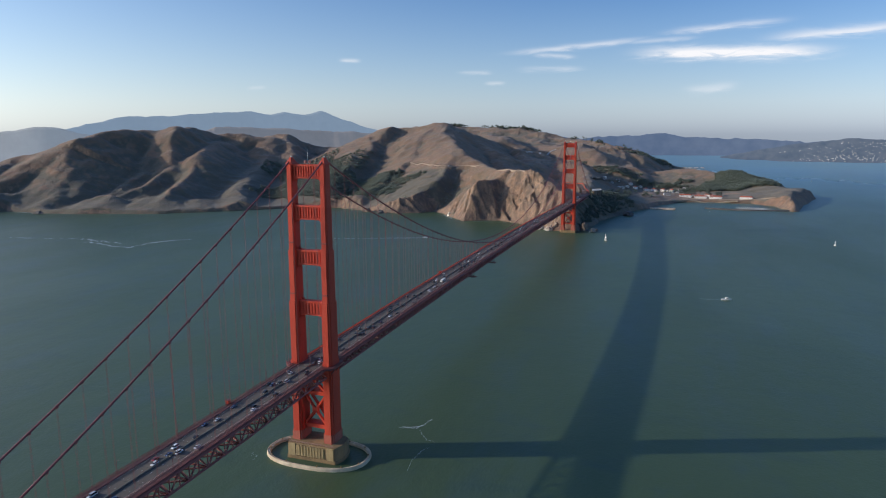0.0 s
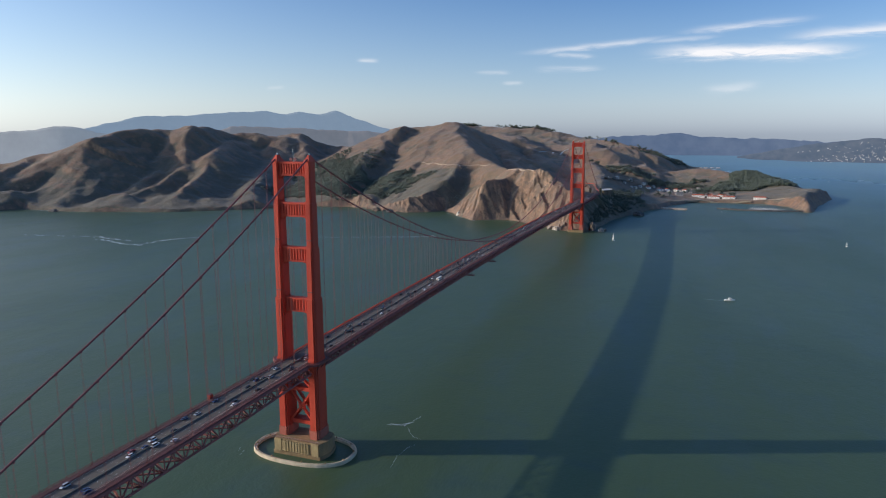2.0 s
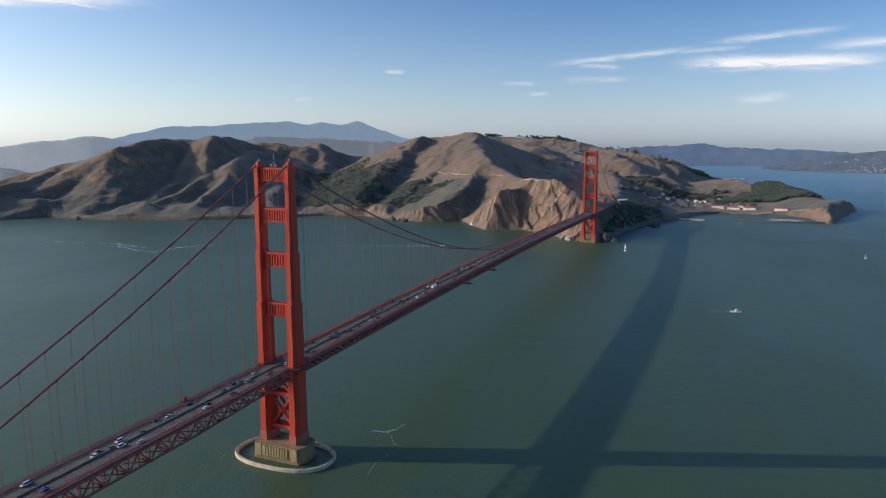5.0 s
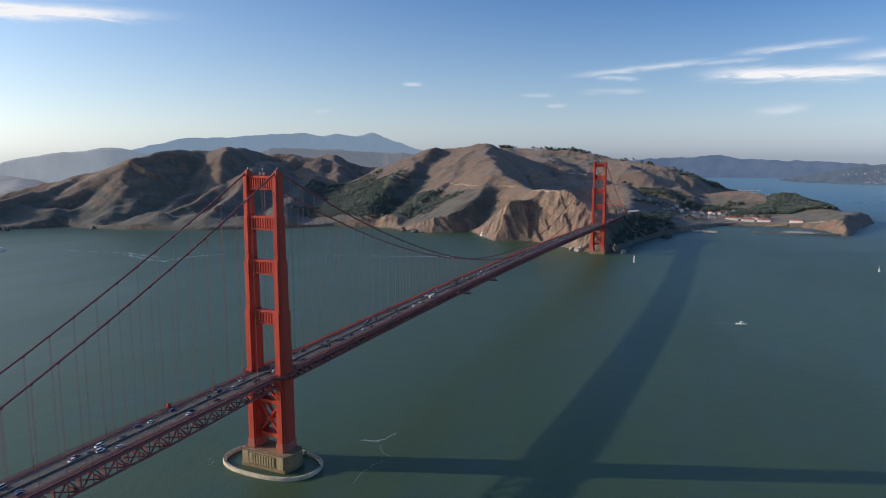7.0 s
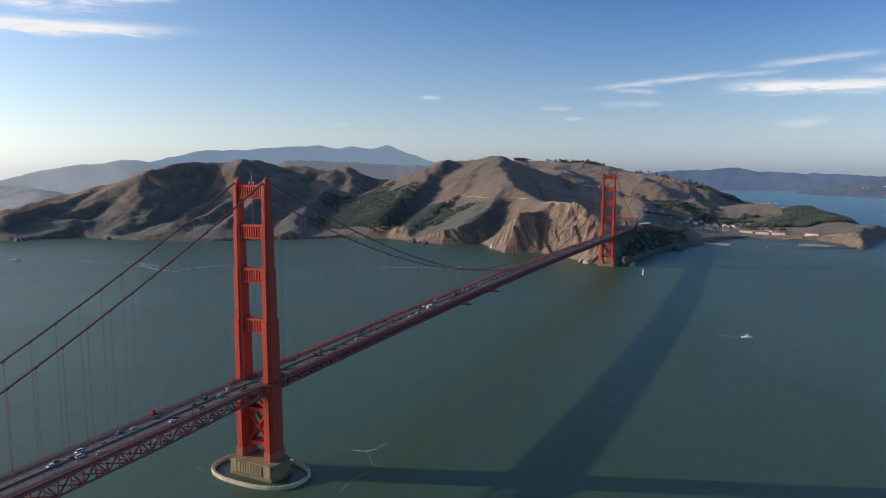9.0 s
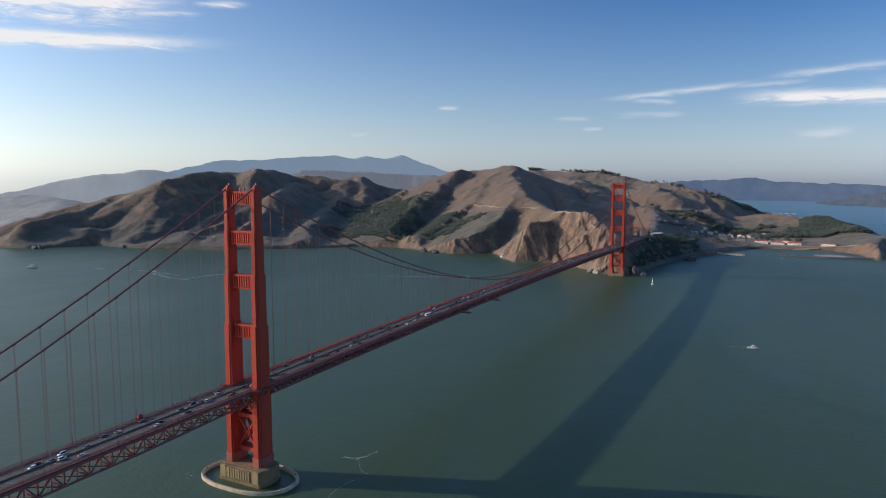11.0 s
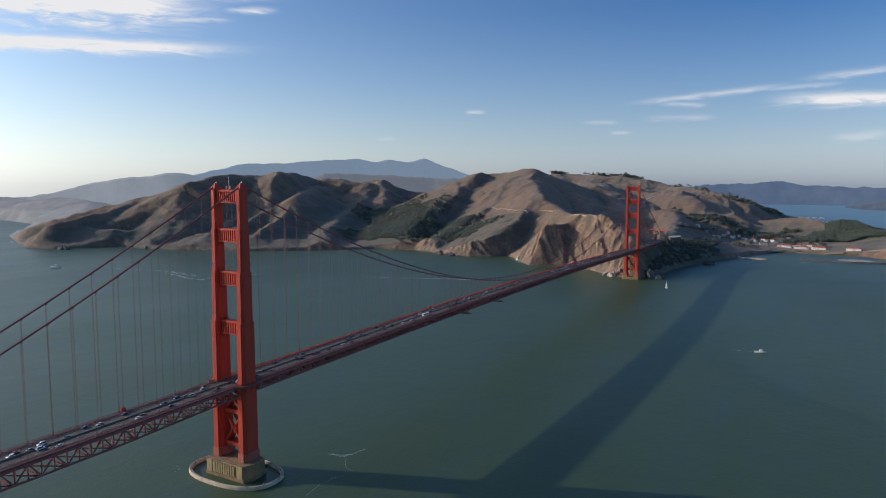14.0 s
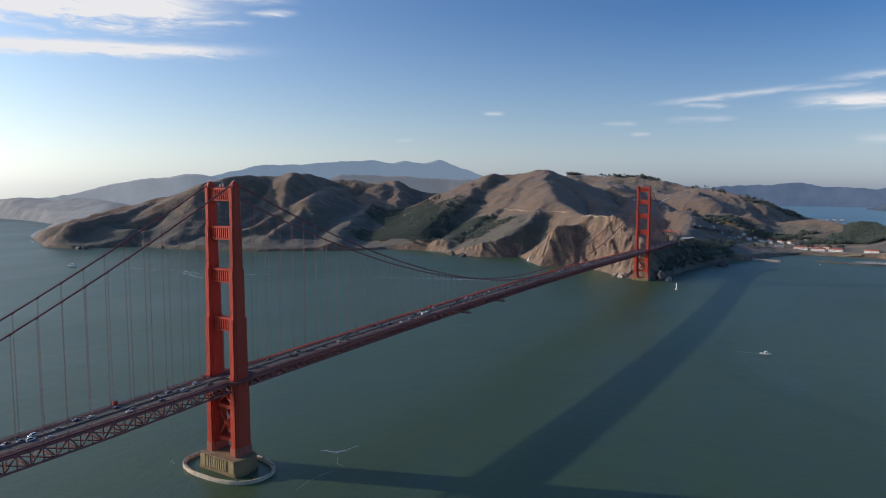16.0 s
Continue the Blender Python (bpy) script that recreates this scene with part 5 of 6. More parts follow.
def build_kiosk(x, y):
    k = empty("sentry_box", "small orange cabinet on the bridge sidewalk", "cabinet", Matrix.Translation((x, y, road_z(y) + 0.22)), group="sidewalk cabinets")
    part("body", bevelled(-1.1, 1.1, -1.5, 1.5, 0, 2.6, 0.12), ORANGE, k)
    part("roof", bevelled(-1.3, 1.3, -1.7, 1.7, 2.6, 2.9, 0.1, 0.2), ORANGE_DARK, k)
    return k


build_kiosk(-14.2, -88)
build_kiosk(-14.2, 330)


def build_traveller(y):
    """The inspection platform that hangs below the truss."""
    z = road_z(y) - 8.7
    t = empty("inspection_platform", "dark steel inspection platform hanging below the truss", "platform", Matrix.Translation((0, y, z)), group="inspection platforms")
    part("platform", bevelled(-18.5, 20.5, -3.2, 3.2, -2.6, -1.7, 0.08), ORANGE_DARK, t)
    for x in (-16.5, 17.2):
        for yy in (-2.2, 2.2):
            bm = bmesh.new()
            beam(bm, (x, yy, -1.9), (x, yy, 2.6), 0.25, 0.25, (0, 1, 0))
            part("hanger", bm, ORANGE_DARK, t)
    for yy in (-2.5, 2.5):
        bm = bmesh.new()
        for zz in (-1.2, -0.6):
            beam(bm, (-17.3, yy, zz), (18.3, yy, zz), 0.1, 0.1)
        part("guard_rail", bm, ORANGE_DARK, t)
    return t


for y in (372, 470):
    build_traveller(y)


def build_pylon():
    p = empty("bridge_pylon", "pale concrete pylon carrying the end of the bridge", "pylon", Matrix.Translation((0, 1612, 0)))
    for s in (-1, 1):
        bm = bmesh.new()
        box(bm, s * 15.0 - 3.2, s * 15.0 + 3.2, -8, 8, 30, 84, 0.5)
        box(bm, s * 15.0 - 2.6, s * 15.0 + 2.6, -6.5, 6.5, 84, 87, 0.4)
        part("pylon_shaft", bm, CONCRETE, p)
    bm = bmesh.new()
    box(bm, -12, 12, -6, 6, 30, 66)
    part("pylon_wall", bm, CONCRETE, p)
    return p


build_pylon()


# ---------------------------------------------------------------- roads and the viewpoint
def draped(name, label, width, lift, material, *nodes):
    """A road laid along the hillside through plan points."""
    pts = [Vector((x, y)) for x, y in nodes]
    line = []
    for i in range(len(pts) - 1):
        p0, p1, p2, p3 = pts[max(i - 1, 0)], pts[i], pts[i + 1], pts[min(i + 2, len(pts) - 1)]
        n = max(int((p2 - p1).length / 9), 2)
        for k in range(n):
            u = k / n
            line.append(0.5 * ((2 * p1) + (p2 - p0) * u + (2 * p0 - 5 * p1 + 4 * p2 - p3) * u * u + (3 * p1 - p0 - 3 * p2 + p3) * u**3))
    line.append(pts[-1])
    left, right = [], []
    for i, p in enumerate(line):
        d = (line[min(i + 1, len(line) - 1)] - line[max(i - 1, 0)]).normalized()
        side = Vector((-d.y, d.x)) * width / 2
        left.append(p + side)
        right.append(p - side)
    allp = left + line + right
    zs = terrain_height(np.array([[p.x for p in allp]]), np.array([[p.y for p in allp]]))[0][0]
    n = len(line)
    z = np.maximum(np.maximum(zs[:n], zs[n : 2 * n]), zs[2 * n :]) + lift
    z = np.convolve(np.pad(z, 2, mode="edge"), np.ones(5) / 5, "valid")
    z = np.maximum(z, zs[n : 2 * n] + lift * 0.8)
    bm = bmesh.new()
    prev = None
    for a, b, h in zip(left, right, z):
        ring = [bm.verts.new(c) for c in ((a.x, a.y, h), (b.x, b.y, h), (b.x, b.y, h - 5), (a.x, a.y, h - 5))]
        if prev:
            for k in range(4):
                bm.faces.new((prev[k], prev[(k + 1) % 4], ring[(k + 1) % 4], ring[k]))
        prev = ring
    return tagged(new(name, mesh_of(name, bm, material)), label, "road", kind="structure")


BANK = worn("cut_bank_earth", (0.248, 0.165, 0.112), (0.177, 0.118, 0.083), 0.1, 0.9)
ROAD_EARTH = worn("pale_road_cut", (0.425, 0.319, 0.236), (0.283, 0.212, 0.153), 0.1, 0.9)
draped("road_hillside", "narrow pale road cut along the brown hillside", 2.8, 0.8, ROAD_EARTH, (-744, 2045), (-705, 2018), (-636, 1950), (-578, 1888), (-518, 1850), (-490, 1874), (-444, 1873), (-400, 1845))
draped("road_cliff", "pale road along the top of the sea cliff", 2.8, 0.8, ROAD_EARTH, (-325, 1708), (-290, 1662), (-255, 1616), (-215, 1578), (-172, 1546))
draped("road_lower", "faint lower track across the dark slope", 3.0, 0.8, BANK, (-700, 1850), (-640, 1830), (-590, 1850), (-540, 1845), (-500, 1830))
draped("road_highway", "grey highway climbing behind the lookout", 14, 1.0, ASPHALT, (-4, 1618), (-14, 1700), (-34, 1800), (-62, 1940), (-100, 2060), (-150, 2170))
draped("road_upper", "pale highway cut across the dark valley slope", 9, 1.0, ROOF_LIGHT, (-440, 2780), (-405, 2900), (-410, 3060), (-400, 3200), (-372, 3240))
draped("road_parking", "paved strip with parked cars below the ridge", 16, 1.0, ASPHALT, (-40, 2150), (-24, 2300), (-16, 2450), (-12, 2560))
draped("beach", "narrow tan sand beach along the bay", 9, 0.3, SAND, (190, 2060), (222, 2110), (262, 2166), (300, 2192), (345, 2200), (420, 2197), (470, 2196))
draped("road_fort", "pale shore road along the bay", 6, 0.5, ROAD_EARTH, (150, 2120), (215, 2215), (300, 2240), (420, 2222), (540, 2205), (590, 2160))


def build_viewpoint():
    """The paved lookout beside the highway, a fan-shaped terrace on columns and a retaining wall."""
    v = empty("lookout", "pale paved lookout terrace on a retaining wall", "lookout", Matrix.Translation((16, 1735, 0)))
    ring = []
    for i in range(28):
        u = 2 * math.pi * i / 28
        ring.append((17 * math.cos(u) * (1 + 0.12 * math.cos(2 * u)), 52 * math.sin(u)))
    bm = bmesh.new()
    prism(bm, [(x * 0.8, y * 0.9) for x, y in ring], 40, 70.5)
    part("retaining_wall", bm, BANK, v)
    bm = bmesh.new()
    prism(bm, ring, 70.5, 72.2)
    part("terrace", bm, BARRIER, v)
    bm = bmesh.new()
    prism(bm, [(x * 0.93, y * 0.95) for x, y in ring], 72.15, 72.4)
    part("paving", bm, ROOF_LIGHT, v)
    bm = bmesh.new()
    box(bm, -0.9, 0.9, -0.9, 0.9, 40, 70.6)
    me = mesh_of("column", bm, BARRIER)
    for i in range(0, 28, 2):
        share("column", me, v, Matrix.Translation((ring[i][0] * 0.94, ring[i][1] * 0.95, 0)))
    bm = bmesh.new()
    for i in range(28):
        (xa, ya), (xb, yb) = ring[i], ring[(i + 1) % 28]
        beam(bm, (xa * 0.98, ya * 0.98, 72.8), (xb * 0.98, yb * 0.98, 72.8), 0.5, 1.2)
    part("parapet", bm, BARRIER, v)
    return v


build_viewpoint()


def build_approach_wall():
    """The orange parapet that follows the bridge's curved approach."""
    w = empty("approach_wall", "long orange parapet along the curved bridge approach", "parapet")
    nodes = [(6, 1640), (-4, 1720), (-22, 1800), (-36, 1870), (-52, 1950), (-78, 2020), (-104, 2068), (-140, 2110)]
    prev = None
    for x, y in nodes:
        z = max(ground_at(x, y), 66) + 2.4
        if prev:
            bm = bmesh.new()
            beam(bm, (*prev[:2], prev[2]), (x, y, z), 0.5, 2.2)
            part("wall_panel", bm, ORANGE, w)
        bm = bmesh.new()
        box(bm, x - 0.6, x + 0.6, y - 0.6, y + 0.6, z - 8, z + 1.5, 0.1)
        part("wall_post", bm, ORANGE_DARK, w)
        prev = (x, y, z)
    return w


build_approach_wall()
for i in range(20):
    u = i / 19
    x, y = -40 + 28 * u + (4 if i % 2 else -4), 2150 + 410 * u
    put_car(x, y, ground_at(x, y) + 1.6, math.pi / 2, random.choice((0, 3, 5, 8, 1, 4)))
for i in range(16):
    u = i / 16
    x, y = -20 - 80 * u + (4 if i % 2 else -4), 1740 + 320 * u
    put_car(x, y, ground_at(x, y) + 2.0, 0.2, random.choice((0, 3, 6, 1)))
x, y = -512, 1841
put_car(x, y, ground_at(x, y) + 1.6, 1.3, 2)


# ---------------------------------------------------------------- houses of the old post and the far town
def build_house(name, label, w, d, h, wall, roof, rows, chimney=True, group="post houses"):
    b = empty(name, label, "house", group=group)
    bm = bmesh.new()
    box(bm, -w / 2, w / 2, -d / 2, d / 2, -4, h)
    part("wall", bm, wall, b)
    bm = bmesh.new()
    o, rise = 0.7, d * 0.32
    a = [bm.verts.new(c) for c in ((-w / 2 - o, -d / 2 - o, h), (w / 2 + o, -d / 2 - o, h), (w / 2 + o, d / 2 + o, h), (-w / 2 - o, d / 2 + o, h), (-w / 2 + d * 0.25, 0, h + rise), (w / 2 - d * 0.25, 0, h + rise))]
    for f in ((0, 1, 5, 4), (2, 3, 4, 5), (1, 2, 5), (3, 0, 4), (3, 2, 1, 0)):
        bm.faces.new([a[i] for i in f])
    part("roof", bm, roof, b)
    if chimney:
        bm = bmesh.new()
        box(bm, w * 0.2 - 0.5, w * 0.2 + 0.5, -0.5, 0.5, h, h + rise + 1.4)
        part("chimney", bm, ROOF_RED, b)
    bm = bmesh.new()
    box(bm, -0.6, 0.6, -0.08, 0.08, -0.9, 0.9)
    pane = mesh_of("window", bm, DARK_GLASS)
    n = max(int(w / 3.2), 2)
    for r in range(rows):
        for i in range(n):
            share("window", pane, b, Matrix.Translation((-w / 2 + (i + 0.5) * w / n, -d / 2 - 0.03, 1.7 + r * 3.1)))
    return b


def place(proto, spots):
    """Copies of a built thing at places (x, y, turn); the first takes the thing itself."""
    for i, (x, y, turn) in enumerate(spots):
        m = Matrix.Translation((x, y, ground_at(x, y) + 0.6)) @ Matrix.Rotation(radians(turn), 4, "Z")
        if i == 0:
            proto.matrix_basis = m
        else:
            copy_thing(proto, m)


place(build_house("barracks", "long white waterfront barracks with a red roof", 44, 12, 6.5, WHITE, ROOF_RED, 2), [(292, 2262, -8), (345, 2256, -10), (398, 2250, -12), (500, 2222, -20)])
place(build_house("boat_shed", "low white boat shed with a red roof", 30, 11, 5, WHITE, ROOF_RED, 1, False), [(330, 2298, -12), (375, 2300, -14)])
place(build_house("officers_house", "white two-storey house with a red roof among trees", 17, 12, 8, WHITE, ROOF_RED, 2), [(136, 2550, -30), (168, 2560, -38), (205, 2560, -26), (92, 2560, -40), (240, 2545, -30)])
place(build_house("cottage", "cream cottage with a pale roof below the hill", 14, 10, 5, CREAM, ROOF_LIGHT, 1), [(40, 2540, -30), (-4, 2500, -25), (14, 2600, -40), (70, 2590, -35), (110, 2600, -50), (-30, 2470, -30), (265, 2560, -35), (290, 2600, -25), (180, 2500, -40), (58, 2560, -20), (24, 2520, -45), (152, 2530, -30), (222, 2520, -40)])
place(build_house("depot", "pale flat depot building beside the shore", 26, 14, 6, ROOF_LIGHT, ROOF_GREY, 1, False), [(225, 2260, 10), (270, 2350, 5)])
quay = empty("quay", "long grey quay on the far town's waterfront", "quay", Matrix.Translation((345, 3962, 41)))
part("platform", bevelled(-62, 74, -9, 9, -2, 1.4, 0.3), ROOF_LIGHT, quay)
part("quay_wall", bevelled(-63, 75, -10, 10, -4, 0.8, 0.3), BARRIER, quay)
shed = build_house("shore_shed", "white shed on the town's waterfront", 22, 8, 2.6, WHITE, ROOF_LIGHT, 1, False, "waterfront sheds")
shed.matrix_basis = Matrix.Translation((300, 3962, 42.4))
for x, y, turn in ((332, 3964, 3), (366, 3960, -2), (402, 3962, 2)):
    copy_thing(shed, Matrix.Translation((x, y, 42.4)) @ Matrix.Rotation(radians(turn), 4, "Z"))


# ---------------------------------------------------------------- trees and scrub
def clumps(centres, sizes, seed):
    """Many small eight-sided leaf clumps, each squashed and turned, as one mesh."""
    rng = np.random.default_rng(seed)
    base = np.array([(1, 0, 0), (-1, 0, 0), (0, 1, 0), (0, -1, 0), (0, 0, 1), (0, 0, -1)], float)
    tri = np.array([(0, 2, 4), (2, 1, 4), (1, 3, 4), (3, 0, 4), (2, 0, 5), (1, 2, 5), (3, 1, 5), (0, 3, 5)])
    n = len(centres)
    a = rng.uniform(0, 2 * math.pi, n)
    c, s = np.cos(a), np.sin(a)
    v = base[None] * rng.uniform(0.6, 1.3, (n, 6, 1))
    v = v * np.array([1, 1, 0.75])
    x, y = v[..., 0] * c[:, None] - v[..., 1] * s[:, None], v[..., 0] * s[:, None] + v[..., 1] * c[:, None]
    tiltz = v[..., 2] + 0.35 * x * rng.uniform(-1, 1, (n, 1))
    v = np.stack([x, y, tiltz], -1) * np.asarray(sizes)[:, None, None] + np.asarray(centres)[:, None]
    return v.reshape(-1, 3), (tri[None] + 6 * np.arange(n)[:, None, None]).reshape(-1, 3)


def tri_mesh(name, co, tris, material):
    me = bpy.data.meshes.new(name)
    me.vertices.add(len(co))
    me.vertices.foreach_set("co", np.asarray(co, np.float32).ravel())
    me.loops.add(tris.size)
    me.loops.foreach_set("vertex_index", tris.ravel().astype(np.int32))
    me.polygons.add(len(tris))
    me.polygons.foreach_set("loop_start", np.arange(0, tris.size, 3, dtype=np.int32))
    me.materials.append(material)
    me.update(calc_edges=True)
    return me


def crown_points(rng, height, spread, n, flat=1.0):
    """Clump centres that fill an uneven crown made of a few lobes."""
    lobes = [(rng.normal(0, spread * 0.45), rng.normal(0, spread * 0.45), height * rng.uniform(0.38, 0.85), spread * rng.uniform(0.55, 0.9)) for _ in range(5)]
    lobes.append((0, 0, height * 0.62, spread * 0.85))
    out = []
    for i in range(n):
        lx, ly, lz, lr = lobes[i % len(lobes)]
        d = rng.normal(size=3)
        d /= np.linalg.norm(d)
        r = lr * rng.uniform(0.55, 1.05)
        out.append((lx + d[0] * r, ly + d[1] * r, lz + d[2] * r * 0.75 * flat))
    return np.array(out)


def build_tree(seed, height, spread, label):
    rng = np.random.default_rng(seed)
    t = empty("tree", label, "tree", group="trees on the slopes")
    bm = bmesh.new()
    lean = rng.uniform(-0.06, 0.06, 2) * height
    tube(bm, [(0, 0, -1.5), (lean[0] * 0.3, lean[1] * 0.3, height * 0.35), (lean[0], lean[1], height * 0.72)], height * 0.032, 7, height * 0.012)
    for k in range(5):
        a = 2 * math.pi * k / 5 + rng.uniform(-0.4, 0.4)
        z0 = height * rng.uniform(0.3, 0.55)
        tube(bm, [(lean[0] * 0.4, lean[1] * 0.4, z0), (math.cos(a) * spread * 0.5, math.sin(a) * spread * 0.5, z0 + height * 0.2)], height * 0.014, 5, height * 0.005)
    part("trunk", bm, BARK, t)
    pts = crown_points(rng, height, spread, 110)
    co, tris = clumps(pts, rng.uniform(0.10, 0.22, len(pts)) * spread, seed)
    ob = new("crown", tri_mesh("crown", co, tris, LEAF))
    ob.parent = t
    return t


TREES = [build_tree(11, 19, 7, "tall dark evergreen tree with a broken crown"), build_tree(12, 15, 7.5, "broad dark evergreen tree on the slope"), build_tree(13, 23, 6, "slender tall eucalyptus with a ragged crown"), build_tree(14, 12, 6, "low rounded dark cypress")]
used = [False] * 4
rng = np.random.default_rng(5)


def plant(x, y, scale=1.0, pick=None):
    k = int(rng.integers(4)) if pick is None else pick
    s = scale * rng.uniform(0.8, 1.25)
    m = Matrix.Translation((x, y, ground_at(x, y))) @ Matrix.Rotation(rng.uniform(0, 6.28), 4, "Z")
    if not used[k]:
        used[k] = True
        TREES[k].matrix_basis = m
    else:
        ob = copy_thing(TREES[k], m)
        ob.scale = (s, s, s)


def plant_along(n, spread, *nodes):
    for _ in range(n):
        i = int(rng.integers(len(nodes) - 1))
        u = rng.uniform()
        (xa, ya), (xb, yb) = nodes[i], nodes[i + 1]
        plant(xa + (xb - xa) * u + rng.normal(0, spread), ya + (yb - ya) * u + rng.normal(0, spread))


for _ in range(16):
    plant(-1236 + rng.normal(0, 26), 4165 + rng.normal(0, 16), 1.15)
plant_along(46, 14, (-1060, 4190), (-902, 4168), (-708, 4095), (-600, 4050))
plant_along(26, 14, (-400, 3930), (-250, 3790), (-53, 3480), (60, 3470))
plant_along(24, 22, (-30, 2560), (80, 2610), (200, 2640), (320, 2600))
plant_along(14, 16, (60, 1980), (110, 2080), (170, 2180))
plant_along(12, 10, (220, 2300), (320, 2300), (420, 2300))


def grove(name, label, x, y, rx, ry, count, height, seed, bend=0.0, material=LEAF):
    """A wood too dense to count: trunks stand inside, crowns of clumps close above them."""
    r = np.random.default_rng(seed)
    a, q = r.uniform(0, 2 * math.pi, count), np.sqrt(r.uniform(0, 1, count))
    edge = 1 + 0.22 * np.sin(3 * a + seed) + 0.12 * np.sin(7 * a)
    px, py = x + rx * q * np.cos(a) * edge, y + ry * q * np.sin(a) * edge + bend * (q * np.cos(a)) ** 2
    z, d, _ = terrain_height(px[None], py[None])
    z, ok = z[0], d[0] > 6
    cs, ss = [], []
    for i in np.nonzero(ok)[0]:
        h = height * r.uniform(0.65, 1.2)
        p = crown_points(r, h, h * 0.50, 24)
        cs.append(p + (px[i], py[i], z[i] - 0.15 * h))
        ss.append(r.uniform(0.13, 0.23, 24) * h)
    co, tris = clumps(np.concatenate(cs), np.concatenate(ss), seed)
    return tagged(new(name, tri_mesh(name, co, tris, material)), label, "wood", kind="stuff")


grove("wood_point", "dense dark evergreen wood on the point's hill", 500, 2640, 140, 135, 1700, 14, 3)
grove("wood_point_foot", "dark trees along the foot of the hill", 380, 2560, 120, 40, 120, 13, 4)
grove("wood_post", "dark trees behind the old post", 150, 2700, 170, 60, 190, 14, 5)
grove("wood_valley", "dark wood in the valley below the highway", -40, 2760, 130, 75, 150, 12, 6)
grove("wood_cove", "dark green wood above the cove", -870, 1790, 215, 120, 1300, 9, 7, material=SCRUB)
grove("wood_cove_edge", "thin green wood on the lower spur", -735, 1730, 70, 60, 240, 8, 8, material=SCRUB)
grove("wood_cove_west", "dark green wood in the shaded cove valley", -1090, 1880, 150, 150, 900, 9, 15, material=SCRUB)
grove("wood_cove_spur", "thin green wood on the lower spur's crest", -800, 1895, 85, 60, 300, 8, 18, material=SCRUB)
grove("wood_cove_shore", "dark green wood above the cove's beach", -1060, 1735, 170, 80, 900, 8, 16, material=SCRUB)
grove("wood_cove_head", "dark green wood at the head of the cove", -1260, 2080, 150, 150, 900, 9, 17, material=SCRUB)
grove("wood_shore", "dark scrubby trees on the shaded shore", 70, 1810, 60, 260, 800, 8, 9)
grove("wood_tower", "dark bushes on the shaded cliff behind the tower", 36, 1470, 20, 150, 420, 6, 14)
grove("wood_skyline", "dark trees crowding the high ridge's skyline", -1236, 4168, 52, 22, 26, 22, 12)
grove("wood_skyline_east", "row of dark trees along the high ridge", -800, 4135, 170, 26, 60, 15, 13, -20)
grove("wood_ridge", "dark trees along the town's ridge", 90, 3420, 170, 70, 190, 13, 10)
grove("wood_valley_head", "dark trees in the cove's upper valley", -1060, 1960, 150, 200, 760, 7, 11, material=SCRUB)


def build_scrub():
    r = np.random.default_rng(21)
    n = 26000
    px = np.concatenate([r.uniform(-2250, 700, n), r.uniform(-900, 300, n // 2)])
    py = np.concatenate([r.uniform(1200, 3300, n), r.uniform(1380, 2400, n // 2)])
    z, d, cut = terrain_height(px[None], py[None])
    e = 45.0
    ring = sum(terrain_height(px[None] + dx, py[None] + dy)[0] for dx, dy in ((e, 0), (-e, 0), (0, e), (0, -e))) / 4
    hollow = np.clip((ring - z)[0] / 8, -1, 1.5)
    dense = -0.10 + 0.45 * hollow + 0.35 * fbm(px, py, 380, 3, 81) + 0.15 * fbm(px, py, 60, 2, 83)
    ok = (d[0] > 12) & (cut[0] < 4) & (r.uniform(0, 1, len(px)) < dense)
    px, py, z = px[ok], py[ok], z[0][ok]
    size = r.uniform(1.0, 2.6, len(px)) * (1 + 0.5 * np.clip(fbm(px, py, 140, 2, 85), 0, 1))
    cs = np.concatenate([np.stack([px + r.normal(0, 1.2, len(px)) * k, py + r.normal(0, 1.2, len(px)) * k, z + size * 0.35], -1) for k in (0, 1.4)])
    co, tris = clumps(cs, np.concatenate([size, size * 0.75]), 22)
    return tagged(new("hillside_scrub", tri_mesh("hillside_scrub", co, tris, SCRUB)), "low dark coastal scrub dotted over the hills", "scrub", kind="stuff")


build_scrub()


# ---------------------------------------------------------------- the far town's houses
def build_town():
    r = random.Random(8)
    protos = [build_house("villa", "white hillside villa above the far shore", 13, 10, 7, WHITE, ROOF_LIGHT, 2, False, "far town houses"), build_house("villa", "cream hillside house above the far shore", 11, 9, 6, CREAM, ROOF_GREY, 1, False, "far town houses"), build_house("villa", "pale flat-roofed house above the far shore", 16, 9, 5, ROOF_LIGHT, WHITE, 1, False, "far town houses")]
    done = [False] * 3
    for i in range(300):
        az = r.triangular(6.0, 16.5, 14.0)
        low = i % 3 == 0
        D = r.uniform(-140, -95) if low else r.uniform(-120, -15)
        z = range_height(RANGES["backdrop_town"], az, D)
        x, y = 340 + (4780 + D) * math.sin(radians(az)), -400 + (4780 + D) * math.cos(radians(az))
        k = r.randrange(3)
        s = r.uniform(0.18, 0.42)
        m = Matrix.Translation((x, y, z + 0.5)) @ Matrix.Rotation(radians(r.uniform(-40, 40)), 4, "Z")
        if done[k]:
            copy_thing(protos[k], m).scale = (s, s, s)
        else:
            protos[k].matrix_basis, done[k] = m, True
            protos[k].scale = (s, s, s)


build_town()


